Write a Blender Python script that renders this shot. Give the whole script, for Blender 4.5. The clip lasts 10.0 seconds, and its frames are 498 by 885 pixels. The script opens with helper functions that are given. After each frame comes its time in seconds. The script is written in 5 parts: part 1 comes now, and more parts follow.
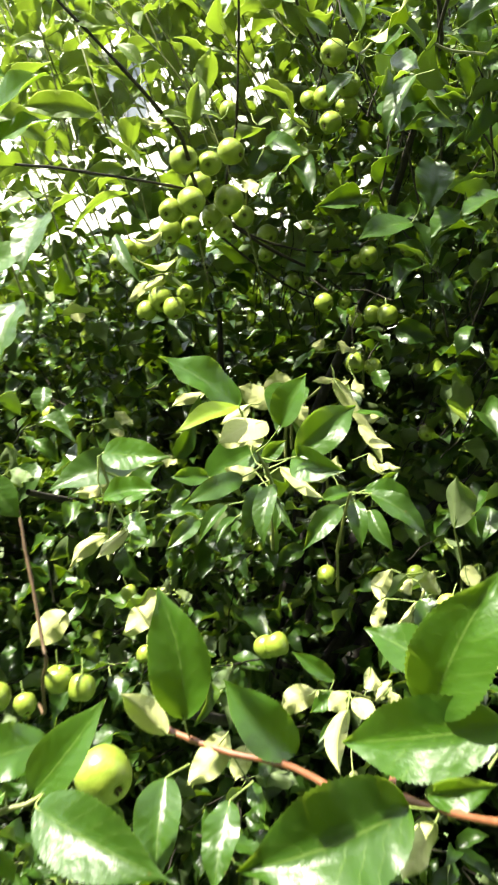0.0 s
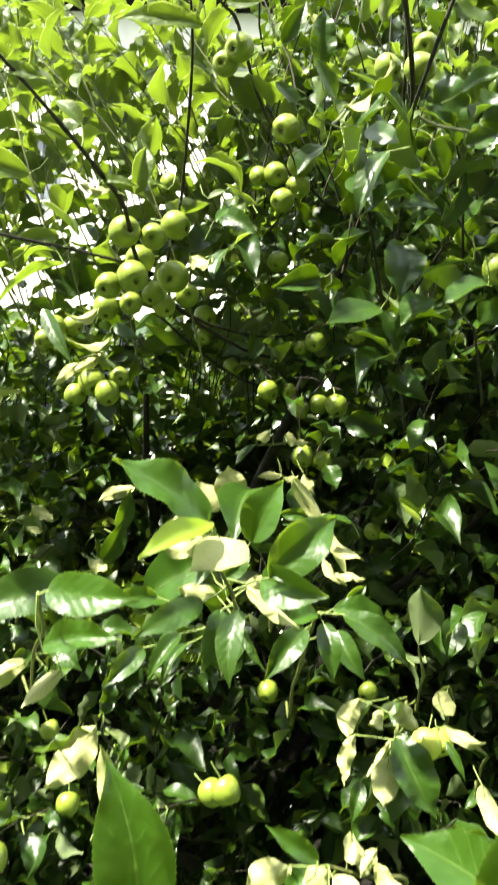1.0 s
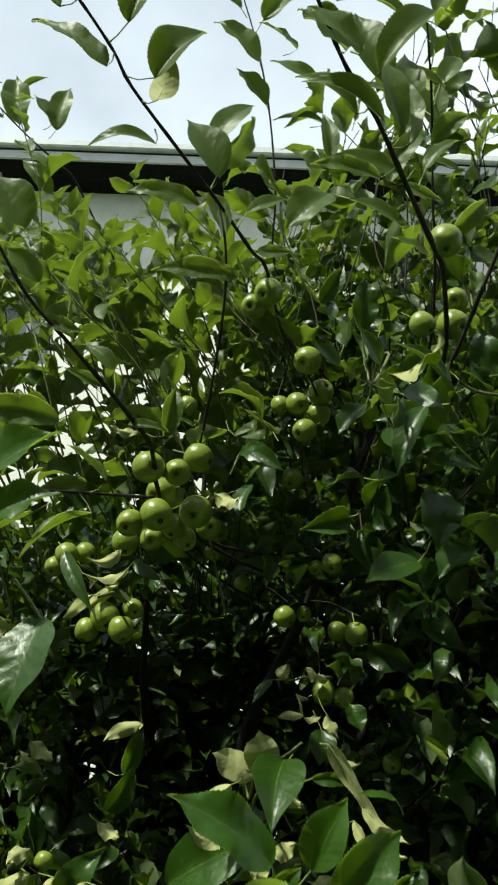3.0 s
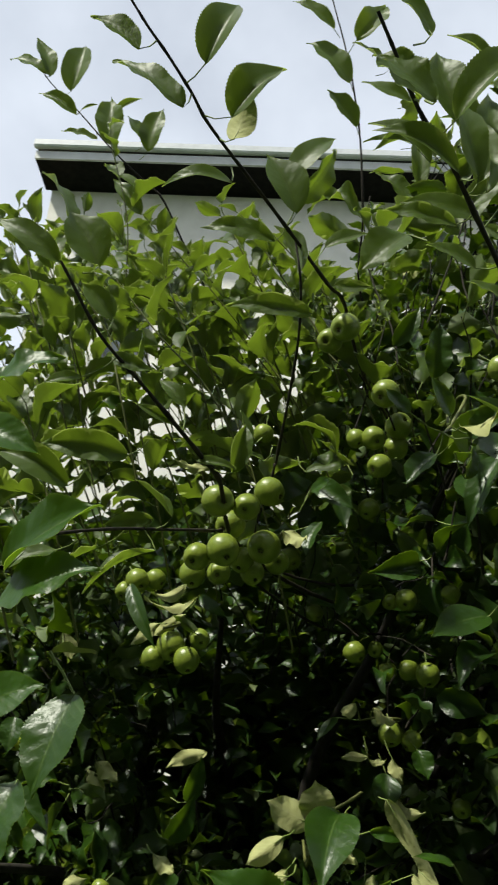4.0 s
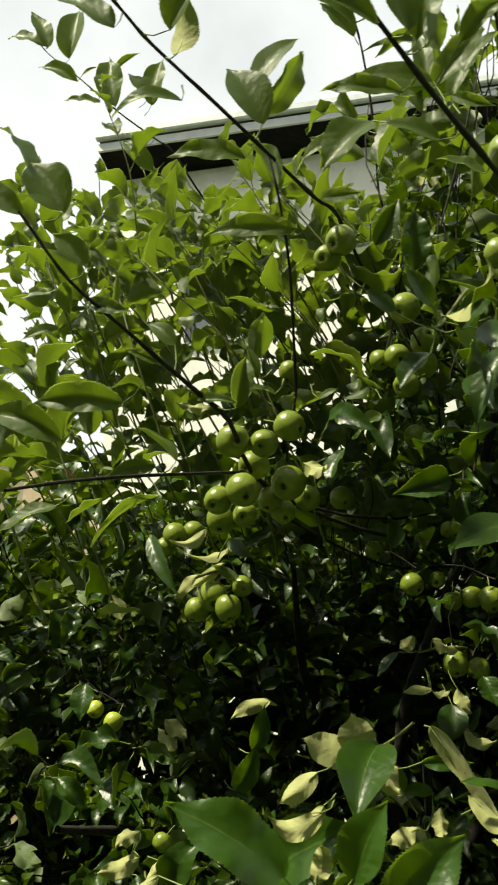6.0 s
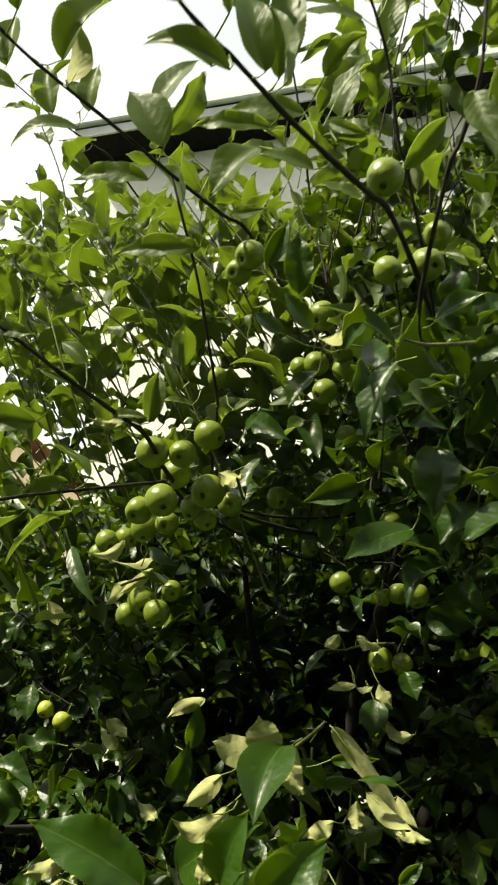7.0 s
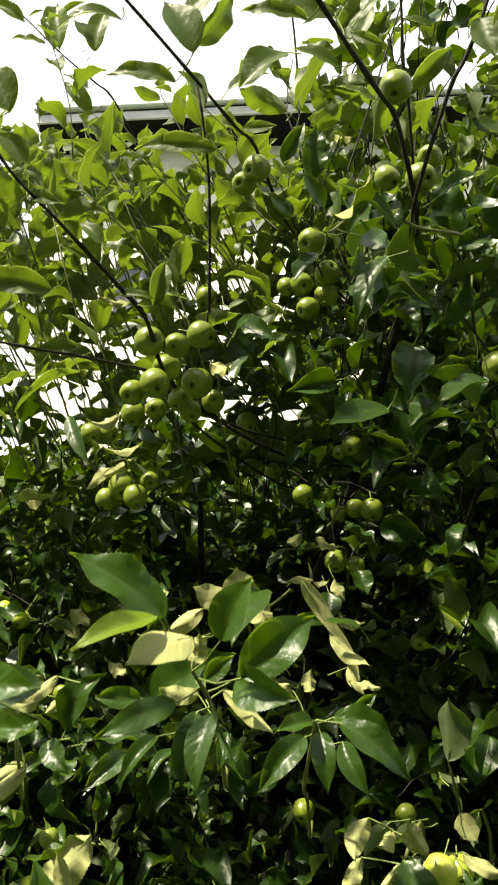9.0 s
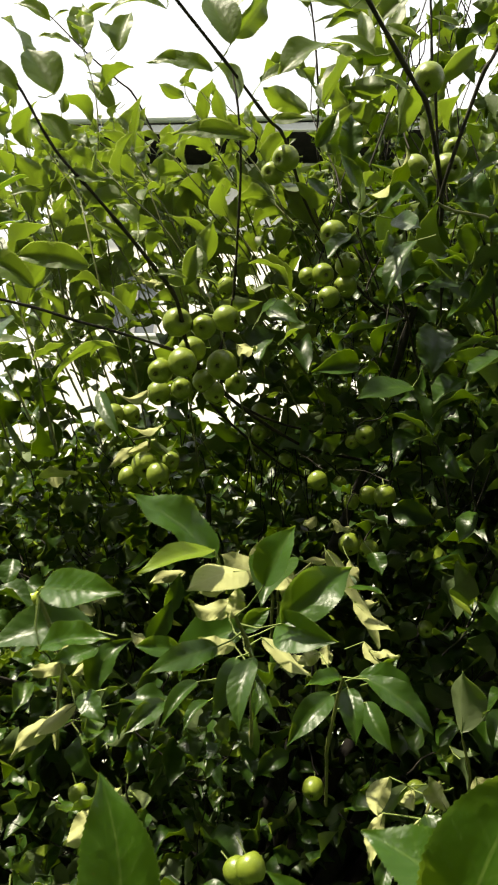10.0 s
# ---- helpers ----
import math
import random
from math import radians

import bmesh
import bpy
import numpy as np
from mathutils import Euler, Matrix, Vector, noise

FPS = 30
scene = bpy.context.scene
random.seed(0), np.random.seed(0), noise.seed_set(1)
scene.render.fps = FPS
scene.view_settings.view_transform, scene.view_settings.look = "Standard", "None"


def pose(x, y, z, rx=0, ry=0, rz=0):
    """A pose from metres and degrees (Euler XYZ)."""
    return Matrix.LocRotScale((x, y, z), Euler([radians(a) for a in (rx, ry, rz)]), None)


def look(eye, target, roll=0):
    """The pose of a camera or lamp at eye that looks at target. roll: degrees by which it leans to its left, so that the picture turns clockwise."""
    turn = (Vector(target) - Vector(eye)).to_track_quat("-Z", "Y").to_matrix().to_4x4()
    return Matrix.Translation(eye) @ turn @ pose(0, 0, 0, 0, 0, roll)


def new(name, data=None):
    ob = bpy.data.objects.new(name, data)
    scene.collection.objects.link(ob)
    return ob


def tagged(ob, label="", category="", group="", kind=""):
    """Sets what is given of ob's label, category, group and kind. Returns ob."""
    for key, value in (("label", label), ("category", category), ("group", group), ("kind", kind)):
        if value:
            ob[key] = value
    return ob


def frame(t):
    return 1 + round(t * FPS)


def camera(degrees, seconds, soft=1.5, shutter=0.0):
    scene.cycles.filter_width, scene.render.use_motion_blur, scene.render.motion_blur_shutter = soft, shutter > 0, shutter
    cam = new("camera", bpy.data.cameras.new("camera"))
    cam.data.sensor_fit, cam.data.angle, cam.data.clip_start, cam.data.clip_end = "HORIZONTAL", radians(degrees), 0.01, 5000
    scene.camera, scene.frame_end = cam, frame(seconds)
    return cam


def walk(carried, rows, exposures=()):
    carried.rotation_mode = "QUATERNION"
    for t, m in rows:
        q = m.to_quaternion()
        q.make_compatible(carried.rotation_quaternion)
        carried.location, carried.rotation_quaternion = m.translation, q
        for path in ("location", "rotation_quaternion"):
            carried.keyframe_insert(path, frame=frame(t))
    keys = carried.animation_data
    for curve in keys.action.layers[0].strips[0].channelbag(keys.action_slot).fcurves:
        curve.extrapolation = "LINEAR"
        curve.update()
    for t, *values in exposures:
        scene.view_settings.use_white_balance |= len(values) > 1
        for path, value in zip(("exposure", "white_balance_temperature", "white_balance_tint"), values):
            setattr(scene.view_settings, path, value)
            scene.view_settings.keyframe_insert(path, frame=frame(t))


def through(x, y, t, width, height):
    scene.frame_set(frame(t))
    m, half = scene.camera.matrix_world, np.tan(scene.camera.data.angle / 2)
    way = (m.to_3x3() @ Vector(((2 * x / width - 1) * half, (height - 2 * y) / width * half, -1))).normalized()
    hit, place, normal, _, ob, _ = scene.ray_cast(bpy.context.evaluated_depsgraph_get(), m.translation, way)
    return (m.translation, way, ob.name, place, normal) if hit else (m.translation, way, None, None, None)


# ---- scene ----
cam = camera(32.6, 10.0, soft=1.9, shutter=0.5)
PATH = [
    (0, (0.022, -0.023, 1.478), (-0.125, 1.944, 1.808), -0.5),
    (0.5, (-0.016, 0.059, 1.503), (-0.031, 2.018, 1.906), -0.6),
    (1, (-0.04, 0.111, 1.535), (0.038, 2.043, 2.045), -1.0),
    (1.5, (-0.08, 0.121, 1.577), (0.07, 2.021, 2.182), -1.6),
    (2, (-0.115, 0.115, 1.607), (0.069, 1.959, 2.359), -2.6),
    (3.5, (-0.096, 0.12, 1.689), (-0.041, 1.928, 2.542), 1.6),
    (4, (-0.076, 0.11, 1.71), (-0.162, 1.922, 2.552), 3.9),
    (4.5, (-0.035, 0.144, 1.697), (-0.235, 1.946, 2.542), 4.1),
    (5, (-0.016, 0.159, 1.689), (-0.312, 1.974, 2.476), 3.7),
    (6.5, (0.092, 0.187, 1.698), (-0.238, 2.009, 2.456), -1.8),
    (7, (0.144, 0.157, 1.711), (-0.176, 1.991, 2.442), -2.2),
    (7.5, (0.162, 0.108, 1.691), (-0.133, 1.945, 2.424), -2.8),
    (8, (0.125, 0.097, 1.629), (-0.101, 1.929, 2.399), -1.7),
    (8.5, (0.101, 0.101, 1.577), (-0.082, 1.946, 2.327), -0.4),
    (9, (0.073, 0.114, 1.52), (-0.084, 1.957, 2.281), 1.0),
    (9.5, (0.053, 0.122, 1.482), (-0.083, 1.95, 2.283), 1.4),
    (10, (0.024, 0.098, 1.453), (-0.103, 1.926, 2.253), 2.0),
]
EXPOSURES = [(0.0, 2.5, 6700, 2), (1.0, 2.5, 6700, 2), (1.6, 2.0, 6700, -2), (2.2, 1.1, 6650, -7), (3.4, 0.35, 6300, -3), (4.2, 0.24, 6450, 3), (5.0, 0.28, 6950, 2), (6.4, 0.74, 7500, -4),
             (7.5, 0.82, 7500, 0), (8.5, 1.02, 7500, 2), (9.5, 1.33, 7400, 4), (10.0, 1.12, 7350, 4)]
walk(cam, [(t, look(eye, target, roll)) for t, eye, target, roll in PATH], EXPOSURES)

# ---- daylight: thin bright cloud over a pale blue sky, a veiled high sun ----
SUN_ELEVATION, SUN_AZIMUTH = 56.0, 230.0
world = bpy.data.worlds.new("sky")
scene.world = world
world.use_nodes = True
wn, wl = world.node_tree.nodes, world.node_tree.links
wn.clear()
w_out = wn.new("ShaderNodeOutputWorld")
w_bg = wn.new("ShaderNodeBackground")
w_sky = wn.new("ShaderNodeTexSky")
w_sky.sky_type, w_sky.sun_disc = "NISHITA", False
w_sky.sun_elevation, w_sky.sun_rotation = radians(SUN_ELEVATION), radians(SUN_AZIMUTH)
w_coord = wn.new("ShaderNodeTexCoord")
w_cloud = wn.new("ShaderNodeTexNoise")
w_cloud.inputs["Scale"].default_value, w_cloud.inputs["Detail"].default_value = 1.7, 6
w_ramp = wn.new("ShaderNodeValToRGB")
w_ramp.color_ramp.elements[0].position, w_ramp.color_ramp.elements[0].color = 0.40, (0.60, 0.60, 0.60, 1)
w_ramp.color_ramp.elements[1].position, w_ramp.color_ramp.elements[1].color = 0.60, (1, 1, 1, 1)
w_mix = wn.new("ShaderNodeMix")
w_mix.data_type = "RGBA"
w_mix.inputs["B"].default_value = (13.4, 13.7, 15.6, 1)
w_bg.inputs["Strength"].default_value = 0.058
wl.new(w_coord.outputs["Generated"], w_cloud.inputs["Vector"])
wl.new(w_cloud.outputs["Fac"], w_ramp.inputs["Fac"])
wl.new(w_ramp.outputs["Color"], w_mix.inputs["Factor"])
wl.new(w_sky.outputs["Color"], w_mix.inputs["A"])
wl.new(w_mix.outputs["Result"], w_bg.inputs["Color"])
wl.new(w_bg.outputs["Background"], w_out.inputs["Surface"])

sun = new("sun", bpy.data.lights.new("sun", "SUN"))
sun.data.energy, sun.data.angle, sun.data.color = 5.0, radians(2), (1.0, 0.94, 0.82)
az, el = radians(SUN_AZIMUTH), radians(SUN_ELEVATION)
sun_from = Vector((math.sin(az) * math.cos(el), math.cos(az) * math.cos(el), math.sin(el)))
sun.matrix_basis = look(sun_from * 30, (0, 0, 0))

# ---- materials ----
def material(name):
    m = bpy.data.materials.new(name)
    m.use_nodes = True
    n, l = m.node_tree.nodes, m.node_tree.links
    return m, n, l, n["Principled BSDF"], n["Material Output"]


def noise_node(n, l, scale, detail=4, coord="Object"):
    c, t = n.new("ShaderNodeTexCoord"), n.new("ShaderNodeTexNoise")
    t.inputs["Scale"].default_value, t.inputs["Detail"].default_value = scale, detail
    l.new(c.outputs[coord], t.inputs["Vector"])
    return t.outputs["Fac"]


def ramp_node(n, l, fac, stops):
    r = n.new("ShaderNodeValToRGB")
    e = r.color_ramp.elements
    while len(e) < len(stops):
        e.new(0.5)
    for k, (p, c) in enumerate(stops):
        e[k].position, e[k].color = p, (*c, 1)
    l.new(fac, r.inputs["Fac"])
    return r.outputs["Color"]


def mix_node(n, l, fac, a, b, blend="MIX"):
    m = n.new("ShaderNodeMix")
    m.data_type, m.blend_type = "RGBA", blend
    for value, socket in ((fac, m.inputs["Factor"]), (a, m.inputs["A"]), (b, m.inputs["B"])):
        if isinstance(value, bpy.types.NodeSocket):
            l.new(value, socket)
        else:
            socket.default_value = value if isinstance(value, float) else (*value, 1)
    return m.outputs["Result"]


def math_node(n, l, op, a, b=0.0):
    m = n.new("ShaderNodeMath")
    m.operation = op
    for k, value in enumerate((a, b)):
        if isinstance(value, bpy.types.NodeSocket):
            l.new(value, m.inputs[k])
        else:
            m.inputs[k].default_value = value
    return m.outputs[0]


def bump_node(n, l, height, strength, distance, bsdf):
    b = n.new("ShaderNodeBump")
    b.inputs["Strength"].default_value, b.inputs["Distance"].default_value = strength, distance
    l.new(height, b.inputs["Height"])
    l.new(b.outputs["Normal"], bsdf.inputs["Normal"])


def plain(name, stops, scale, rough, bump=0.0, depth=0.002, spec=0.5):
    m, n, l, p, o = material(name)
    f = noise_node(n, l, scale, 6)
    l.new(ramp_node(n, l, f, stops), p.inputs["Base Color"])
    p.inputs["Roughness"].default_value, p.inputs["Specular IOR Level"].default_value = rough, spec
    if bump:
        bump_node(n, l, f, bump, depth, p)
    return m


def leaf_material(name, dark, mid, light, vein, glow, through, rough, spec):
    """A leaf's skin: its own shade of green, a pale midrib and side veins, and the light that comes through it."""
    m, n, l, p, o = material(name)
    geo, uv, sep = n.new("ShaderNodeNewGeometry"), n.new("ShaderNodeUVMap"), n.new("ShaderNodeSeparateXYZ")
    l.new(uv.outputs["UV"], sep.inputs[0])
    across = math_node(n, l, "ABSOLUTE", math_node(n, l, "SUBTRACT", sep.outputs["X"], 0.5))
    # side veins run outwards and forwards from the midrib
    v = math_node(n, l, "SUBTRACT", math_node(n, l, "MULTIPLY", sep.outputs["Y"], 8.0), math_node(n, l, "MULTIPLY", across, 3.2))
    v = math_node(n, l, "ADD", v, math_node(n, l, "MULTIPLY", noise_node(n, l, 90.0, 2), 0.7))
    tri = math_node(n, l, "ABSOLUTE", math_node(n, l, "SUBTRACT", math_node(n, l, "FRACT", v), 0.5))
    side = math_node(n, l, "LESS_THAN", tri, 0.05)
    mid_rib = math_node(n, l, "LESS_THAN", across, 0.015)
    ribs = math_node(n, l, "MAXIMUM", mid_rib, math_node(n, l, "MULTIPLY", side, 0.45))
    shade = ramp_node(n, l, geo.outputs["Random Per Island"], [(0.0, dark), (0.55, mid), (0.9, mid), (1.0, light)])
    blotch = noise_node(n, l, 55.0, 5)
    shade = mix_node(n, l, math_node(n, l, "MULTIPLY", blotch, 0.5), shade, tuple(c * 0.55 for c in dark))
    # brown flecks on a few
    spots = math_node(n, l, "GREATER_THAN", noise_node(n, l, 240.0, 2), 0.745)
    shade = mix_node(n, l, math_node(n, l, "MULTIPLY", spots, 0.6), shade, (0.09, 0.05, 0.015))
    colour = mix_node(n, l, math_node(n, l, "MULTIPLY", ribs, 0.45), shade, vein)
    l.new(colour, p.inputs["Base Color"])
    gloss = math_node(n, l, "ADD", math_node(n, l, "MULTIPLY", noise_node(n, l, 30.0, 3), 0.14), rough - 0.07)
    l.new(gloss, p.inputs["Roughness"])
    p.inputs["Specular IOR Level"].default_value = spec
    quilt = math_node(n, l, "ADD", math_node(n, l, "MULTIPLY", tri, 0.45), math_node(n, l, "MULTIPLY", noise_node(n, l, 95.0, 5), 1.8))
    bump_node(n, l, quilt, 0.55, 0.0011, p)
    t = n.new("ShaderNodeBsdfTranslucent")
    l.new(mix_node(n, l, math_node(n, l, "MULTIPLY", ribs, 0.4), glow, tuple(c * 0.5 for c in glow)), t.inputs["Color"])
    s = n.new("ShaderNodeMixShader")
    s.inputs[0].default_value = through
    l.new(p.outputs[0], s.inputs[1])
    l.new(t.outputs[0], s.inputs[2])
    l.new(s.outputs[0], o.inputs["Surface"])
    return m


LEAF_TOP = leaf_material("leaf_top", (0.012, 0.034, 0.004), (0.027, 0.066, 0.006), (0.072, 0.125, 0.012), (0.12, 0.18, 0.04), (0.46, 0.66, 0.05), 0.26, 0.36, 0.38)
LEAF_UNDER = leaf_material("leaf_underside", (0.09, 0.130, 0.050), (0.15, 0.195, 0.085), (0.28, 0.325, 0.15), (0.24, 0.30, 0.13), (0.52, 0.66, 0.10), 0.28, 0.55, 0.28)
# pale downy underside with sunlight put into its colour; leaf_underside is the shaded copy
SUNLIT_UNDER = leaf_material("sunlit_leaf_underside", (0.38, 0.40, 0.15), (0.54, 0.55, 0.24), (0.68, 0.67, 0.35), (0.62, 0.63, 0.32), (0.62, 0.68, 0.15), 0.26, 0.65, 0.22)
YOUNG_TOP = leaf_material("young_leaf_top", (0.026, 0.050, 0.008), (0.054, 0.088, 0.014), (0.12, 0.16, 0.028), (0.16, 0.20, 0.05), (0.66, 0.80, 0.18), 0.41, 0.44, 0.32)
YOUNG_UNDER = leaf_material("young_leaf_underside", (0.10, 0.13, 0.06), (0.16, 0.20, 0.095), (0.28, 0.32, 0.16), (0.26, 0.31, 0.15), (0.66, 0.80, 0.22), 0.39, 0.45, 0.38)
BROAD_TOP = leaf_material("broad_leaf_top", (0.016, 0.046, 0.004), (0.030, 0.078, 0.006), (0.075, 0.135, 0.012), (0.13, 0.20, 0.04), (0.52, 0.76, 0.07), 0.31, 0.38, 0.34)
# one young leaf; sunlight coming through it is put into its base colour
LIME_TOP = leaf_material("sunlit_young_leaf_top", (0.12, 0.19, 0.012), (0.17, 0.25, 0.016), (0.22, 0.30, 0.03), (0.30, 0.36, 0.08), (0.72, 0.84, 0.10), 0.42, 0.45, 0.30)
STALK = plain("leaf_stalk", [(0.3, (0.12, 0.17, 0.03)), (0.7, (0.20, 0.25, 0.06))], 60, 0.6)
BARK = plain("bark", [(0.3, (0.010, 0.008, 0.006)), (0.7, (0.032, 0.026, 0.019))], 70, 0.85, 0.6, 0.003)
TWIG_BARK = plain("twig_bark", [(0.3, (0.010, 0.008, 0.006)), (0.7, (0.034, 0.027, 0.017))], 120, 0.75, 0.3, 0.001, 0.3)
RED_BARK = plain("red_bark", [(0.3, (0.10, 0.032, 0.012)), (0.7, (0.18, 0.062, 0.024))], 120, 0.5, 0.3, 0.001)
BROWN_BARK = plain("brown_bark", [(0.3, (0.06, 0.034, 0.016)), (0.7, (0.12, 0.07, 0.034))], 120, 0.6, 0.3, 0.001)
GREEN_BARK = plain("green_bark", [(0.3, (0.07, 0.08, 0.02)), (0.7, (0.15, 0.16, 0.04))], 90, 0.5, 0.2, 0.001)


def apple_material(name, a, b, c):
    m, n, l, p, o = material(name)
    info = n.new("ShaderNodeObjectInfo")
    base = ramp_node(n, l, noise_node(n, l, 1.7, 3), [(0.3, a), (0.6, b), (0.8, c)])
    base = mix_node(n, l, math_node(n, l, "MULTIPLY", info.outputs["Random"], 0.5), base, a)
    dots = n.new("ShaderNodeTexVoronoi")
    dots.inputs["Scale"].default_value = 9.0
    co = n.new("ShaderNodeTexCoord")
    l.new(co.outputs["Object"], dots.inputs["Vector"])
    fleck = math_node(n, l, "LESS_THAN", dots.outputs["Distance"], 0.09)
    base = mix_node(n, l, math_node(n, l, "MULTIPLY", fleck, 0.5), base, (0.45, 0.50, 0.22))
    l.new(base, p.inputs["Base Color"])
    p.inputs["Roughness"].default_value = 0.36
    p.inputs["Specular IOR Level"].default_value = 0.45
    p.inputs["Subsurface Weight"].default_value = 0.0
    bump_node(n, l, noise_node(n, l, 6.0, 3), 0.06, 0.05, p)
    return m


APPLE_SKIN = apple_material("apple_skin", (0.14, 0.19, 0.020), (0.215, 0.27, 0.032), (0.30, 0.35, 0.07))
RIPE_SKIN = apple_material("ripe_apple_skin", (0.34, 0.42, 0.05), (0.46, 0.50, 0.07), (0.52, 0.53, 0.12))
CALYX = plain("dried_calyx", [(0.3, (0.04, 0.028, 0.012)), (0.7, (0.14, 0.11, 0.05))], 4, 0.8)
GRASS = plain("lawn", [(0.3, (0.03, 0.06, 0.012)), (0.7, (0.07, 0.11, 0.025))], 3, 0.9, 0.8, 0.05)
PLASTER = plain("white_plaster", [(0.3, (0.64, 0.615, 0.56)), (0.7, (0.72, 0.695, 0.64))], 6, 0.85, 0.3, 0.004)
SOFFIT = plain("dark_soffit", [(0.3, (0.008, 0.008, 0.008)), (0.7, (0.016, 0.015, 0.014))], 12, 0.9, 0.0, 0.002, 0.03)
FASCIA = plain("fascia_paint", [(0.3, (0.40, 0.40, 0.40)), (0.7, (0.50, 0.50, 0.50))], 5, 0.5)
GUTTER = plain("gutter_zinc", [(0.3, (0.50, 0.51, 0.53)), (0.7, (0.60, 0.61, 0.63))], 8, 0.4)
ROOF_GREY = plain("roof_tile_grey", [(0.3, (0.10, 0.10, 0.10)), (0.7, (0.16, 0.155, 0.15))], 10, 0.8, 0.4, 0.004)
TERRACOTTA = plain("terracotta_tile", [(0.3, (0.36, 0.15, 0.075)), (0.7, (0.50, 0.24, 0.12))], 7, 0.8, 0.4, 0.004)
CREAM = plain("cream_plaster", [(0.3, (0.55, 0.45, 0.32)), (0.7, (0.64, 0.54, 0.40))], 5, 0.85, 0.3, 0.004)
GREY_RENDER = plain("grey_render", [(0.3, (0.18, 0.18, 0.175)), (0.7, (0.24, 0.24, 0.235))], 5, 0.9, 0.3, 0.004)
FRAME = plain("window_frame_paint", [(0.3, (0.16, 0.16, 0.17)), (0.7, (0.20, 0.20, 0.21))], 10, 0.5)
GLASS_M, _, _, gp, go = material("window_glass")
gp.inputs["Base Color"].default_value = (0.10, 0.11, 0.12, 1)
gp.inputs["Roughness"].default_value = 0.05


# ---- mesh helpers ----
def mesh_of(name, verts, quads, mats, slots=None, uvs=None, smooth=True):
    """A mesh from arrays of places and four-cornered faces."""
    me = bpy.data.meshes.new(name)
    verts, quads = np.asarray(verts, np.float32).reshape(-1, 3), np.asarray(quads, np.int32).reshape(-1, 4)
    me.vertices.add(len(verts))
    me.vertices.foreach_set("co", verts.ravel())
    me.loops.add(quads.size)
    me.loops.foreach_set("vertex_index", quads.ravel())
    me.polygons.add(len(quads))
    me.polygons.foreach_set("loop_start", np.arange(0, quads.size, 4, dtype=np.int32))
    for m in mats:
        me.materials.append(m)
    if slots is not None:
        me.polygons.foreach_set("material_index", np.asarray(slots, np.int32))
    if uvs is not None:
        layer = me.uv_layers.new(name="UVMap")
        layer.data.foreach_set("uv", np.asarray(uvs, np.float32)[quads.ravel()].ravel())
    me.polygons.foreach_set("use_smooth", np.full(len(quads), smooth))
    me.update(calc_edges=True)
    me.validate()
    return me


def part(name, me, parent, label=""):
    ob = new(name, me)
    ob.parent = parent
    return tagged(ob, label)


def box(name, lo, hi, mat, bevel=0.01):
    bm = bmesh.new()
    bmesh.ops.create_cube(bm, size=1)
    size, mid = Vector(hi) - Vector(lo), (Vector(hi) + Vector(lo)) / 2
    for v in bm.verts:
        v.co = Vector((v.co.x * size.x, v.co.y * size.y, v.co.z * size.z)) + mid
    if bevel:
        bmesh.ops.bevel(bm, geom=bm.edges[:], offset=bevel, segments=1, affect="EDGES")
    me = bpy.data.meshes.new(name)
    bm.to_mesh(me)
    bm.free()
    me.materials.append(mat)
    return me


def unit(v):
    return v / np.maximum(np.linalg.norm(v, axis=-1, keepdims=True), 1e-9)


def tube(points, radii, sides=7):
    """Rings round a line of places, as places and quads."""
    p = np.asarray(points, float)
    r = np.asarray(radii, float)
    d = unit(np.gradient(p, axis=0))
    ref = np.where(np.abs(d[:, 2:3]) > 0.9, [[1.0, 0, 0]], [[0, 0, 1.0]])
    a = unit(np.cross(d, ref))
    b = np.cross(d, a)
    ang = np.arange(sides) * 2 * np.pi / sides
    v = p[:, None] + r[:, None, None] * (np.cos(ang)[None, :, None] * a[:, None] + np.sin(ang)[None, :, None] * b[:, None])
    i, j = np.meshgrid(np.arange(len(p) - 1), np.arange(sides), indexing="ij")
    k = (j + 1) % sides
    q = np.stack([i * sides + j, i * sides + k, (i + 1) * sides + k, (i + 1) * sides + j], -1).reshape(-1, 4)
    return v.reshape(-1, 3), q


def smooth_line(points, steps=5):
    """A curve through the places."""
    p = np.asarray(points, float)
    if len(p) < 3:
        return np.linspace(p[0], p[-1], steps + 1)
    e = np.concatenate([[2 * p[0] - p[1]], p, [2 * p[-1] - p[-2]]])
    out = []
    for i in range(1, len(e) - 2):
        for s in np.arange(steps) / steps:
            out.append(0.5 * (2 * e[i] + (e[i + 1] - e[i - 1]) * s + (2 * e[i - 1] - 5 * e[i] + 4 * e[i + 1] - e[i + 2]) * s**2
                              + (3 * e[i] - e[i - 1] - 3 * e[i + 1] + e[i + 2]) * s**3))
    out.append(p[-1])
    return np.array(out)


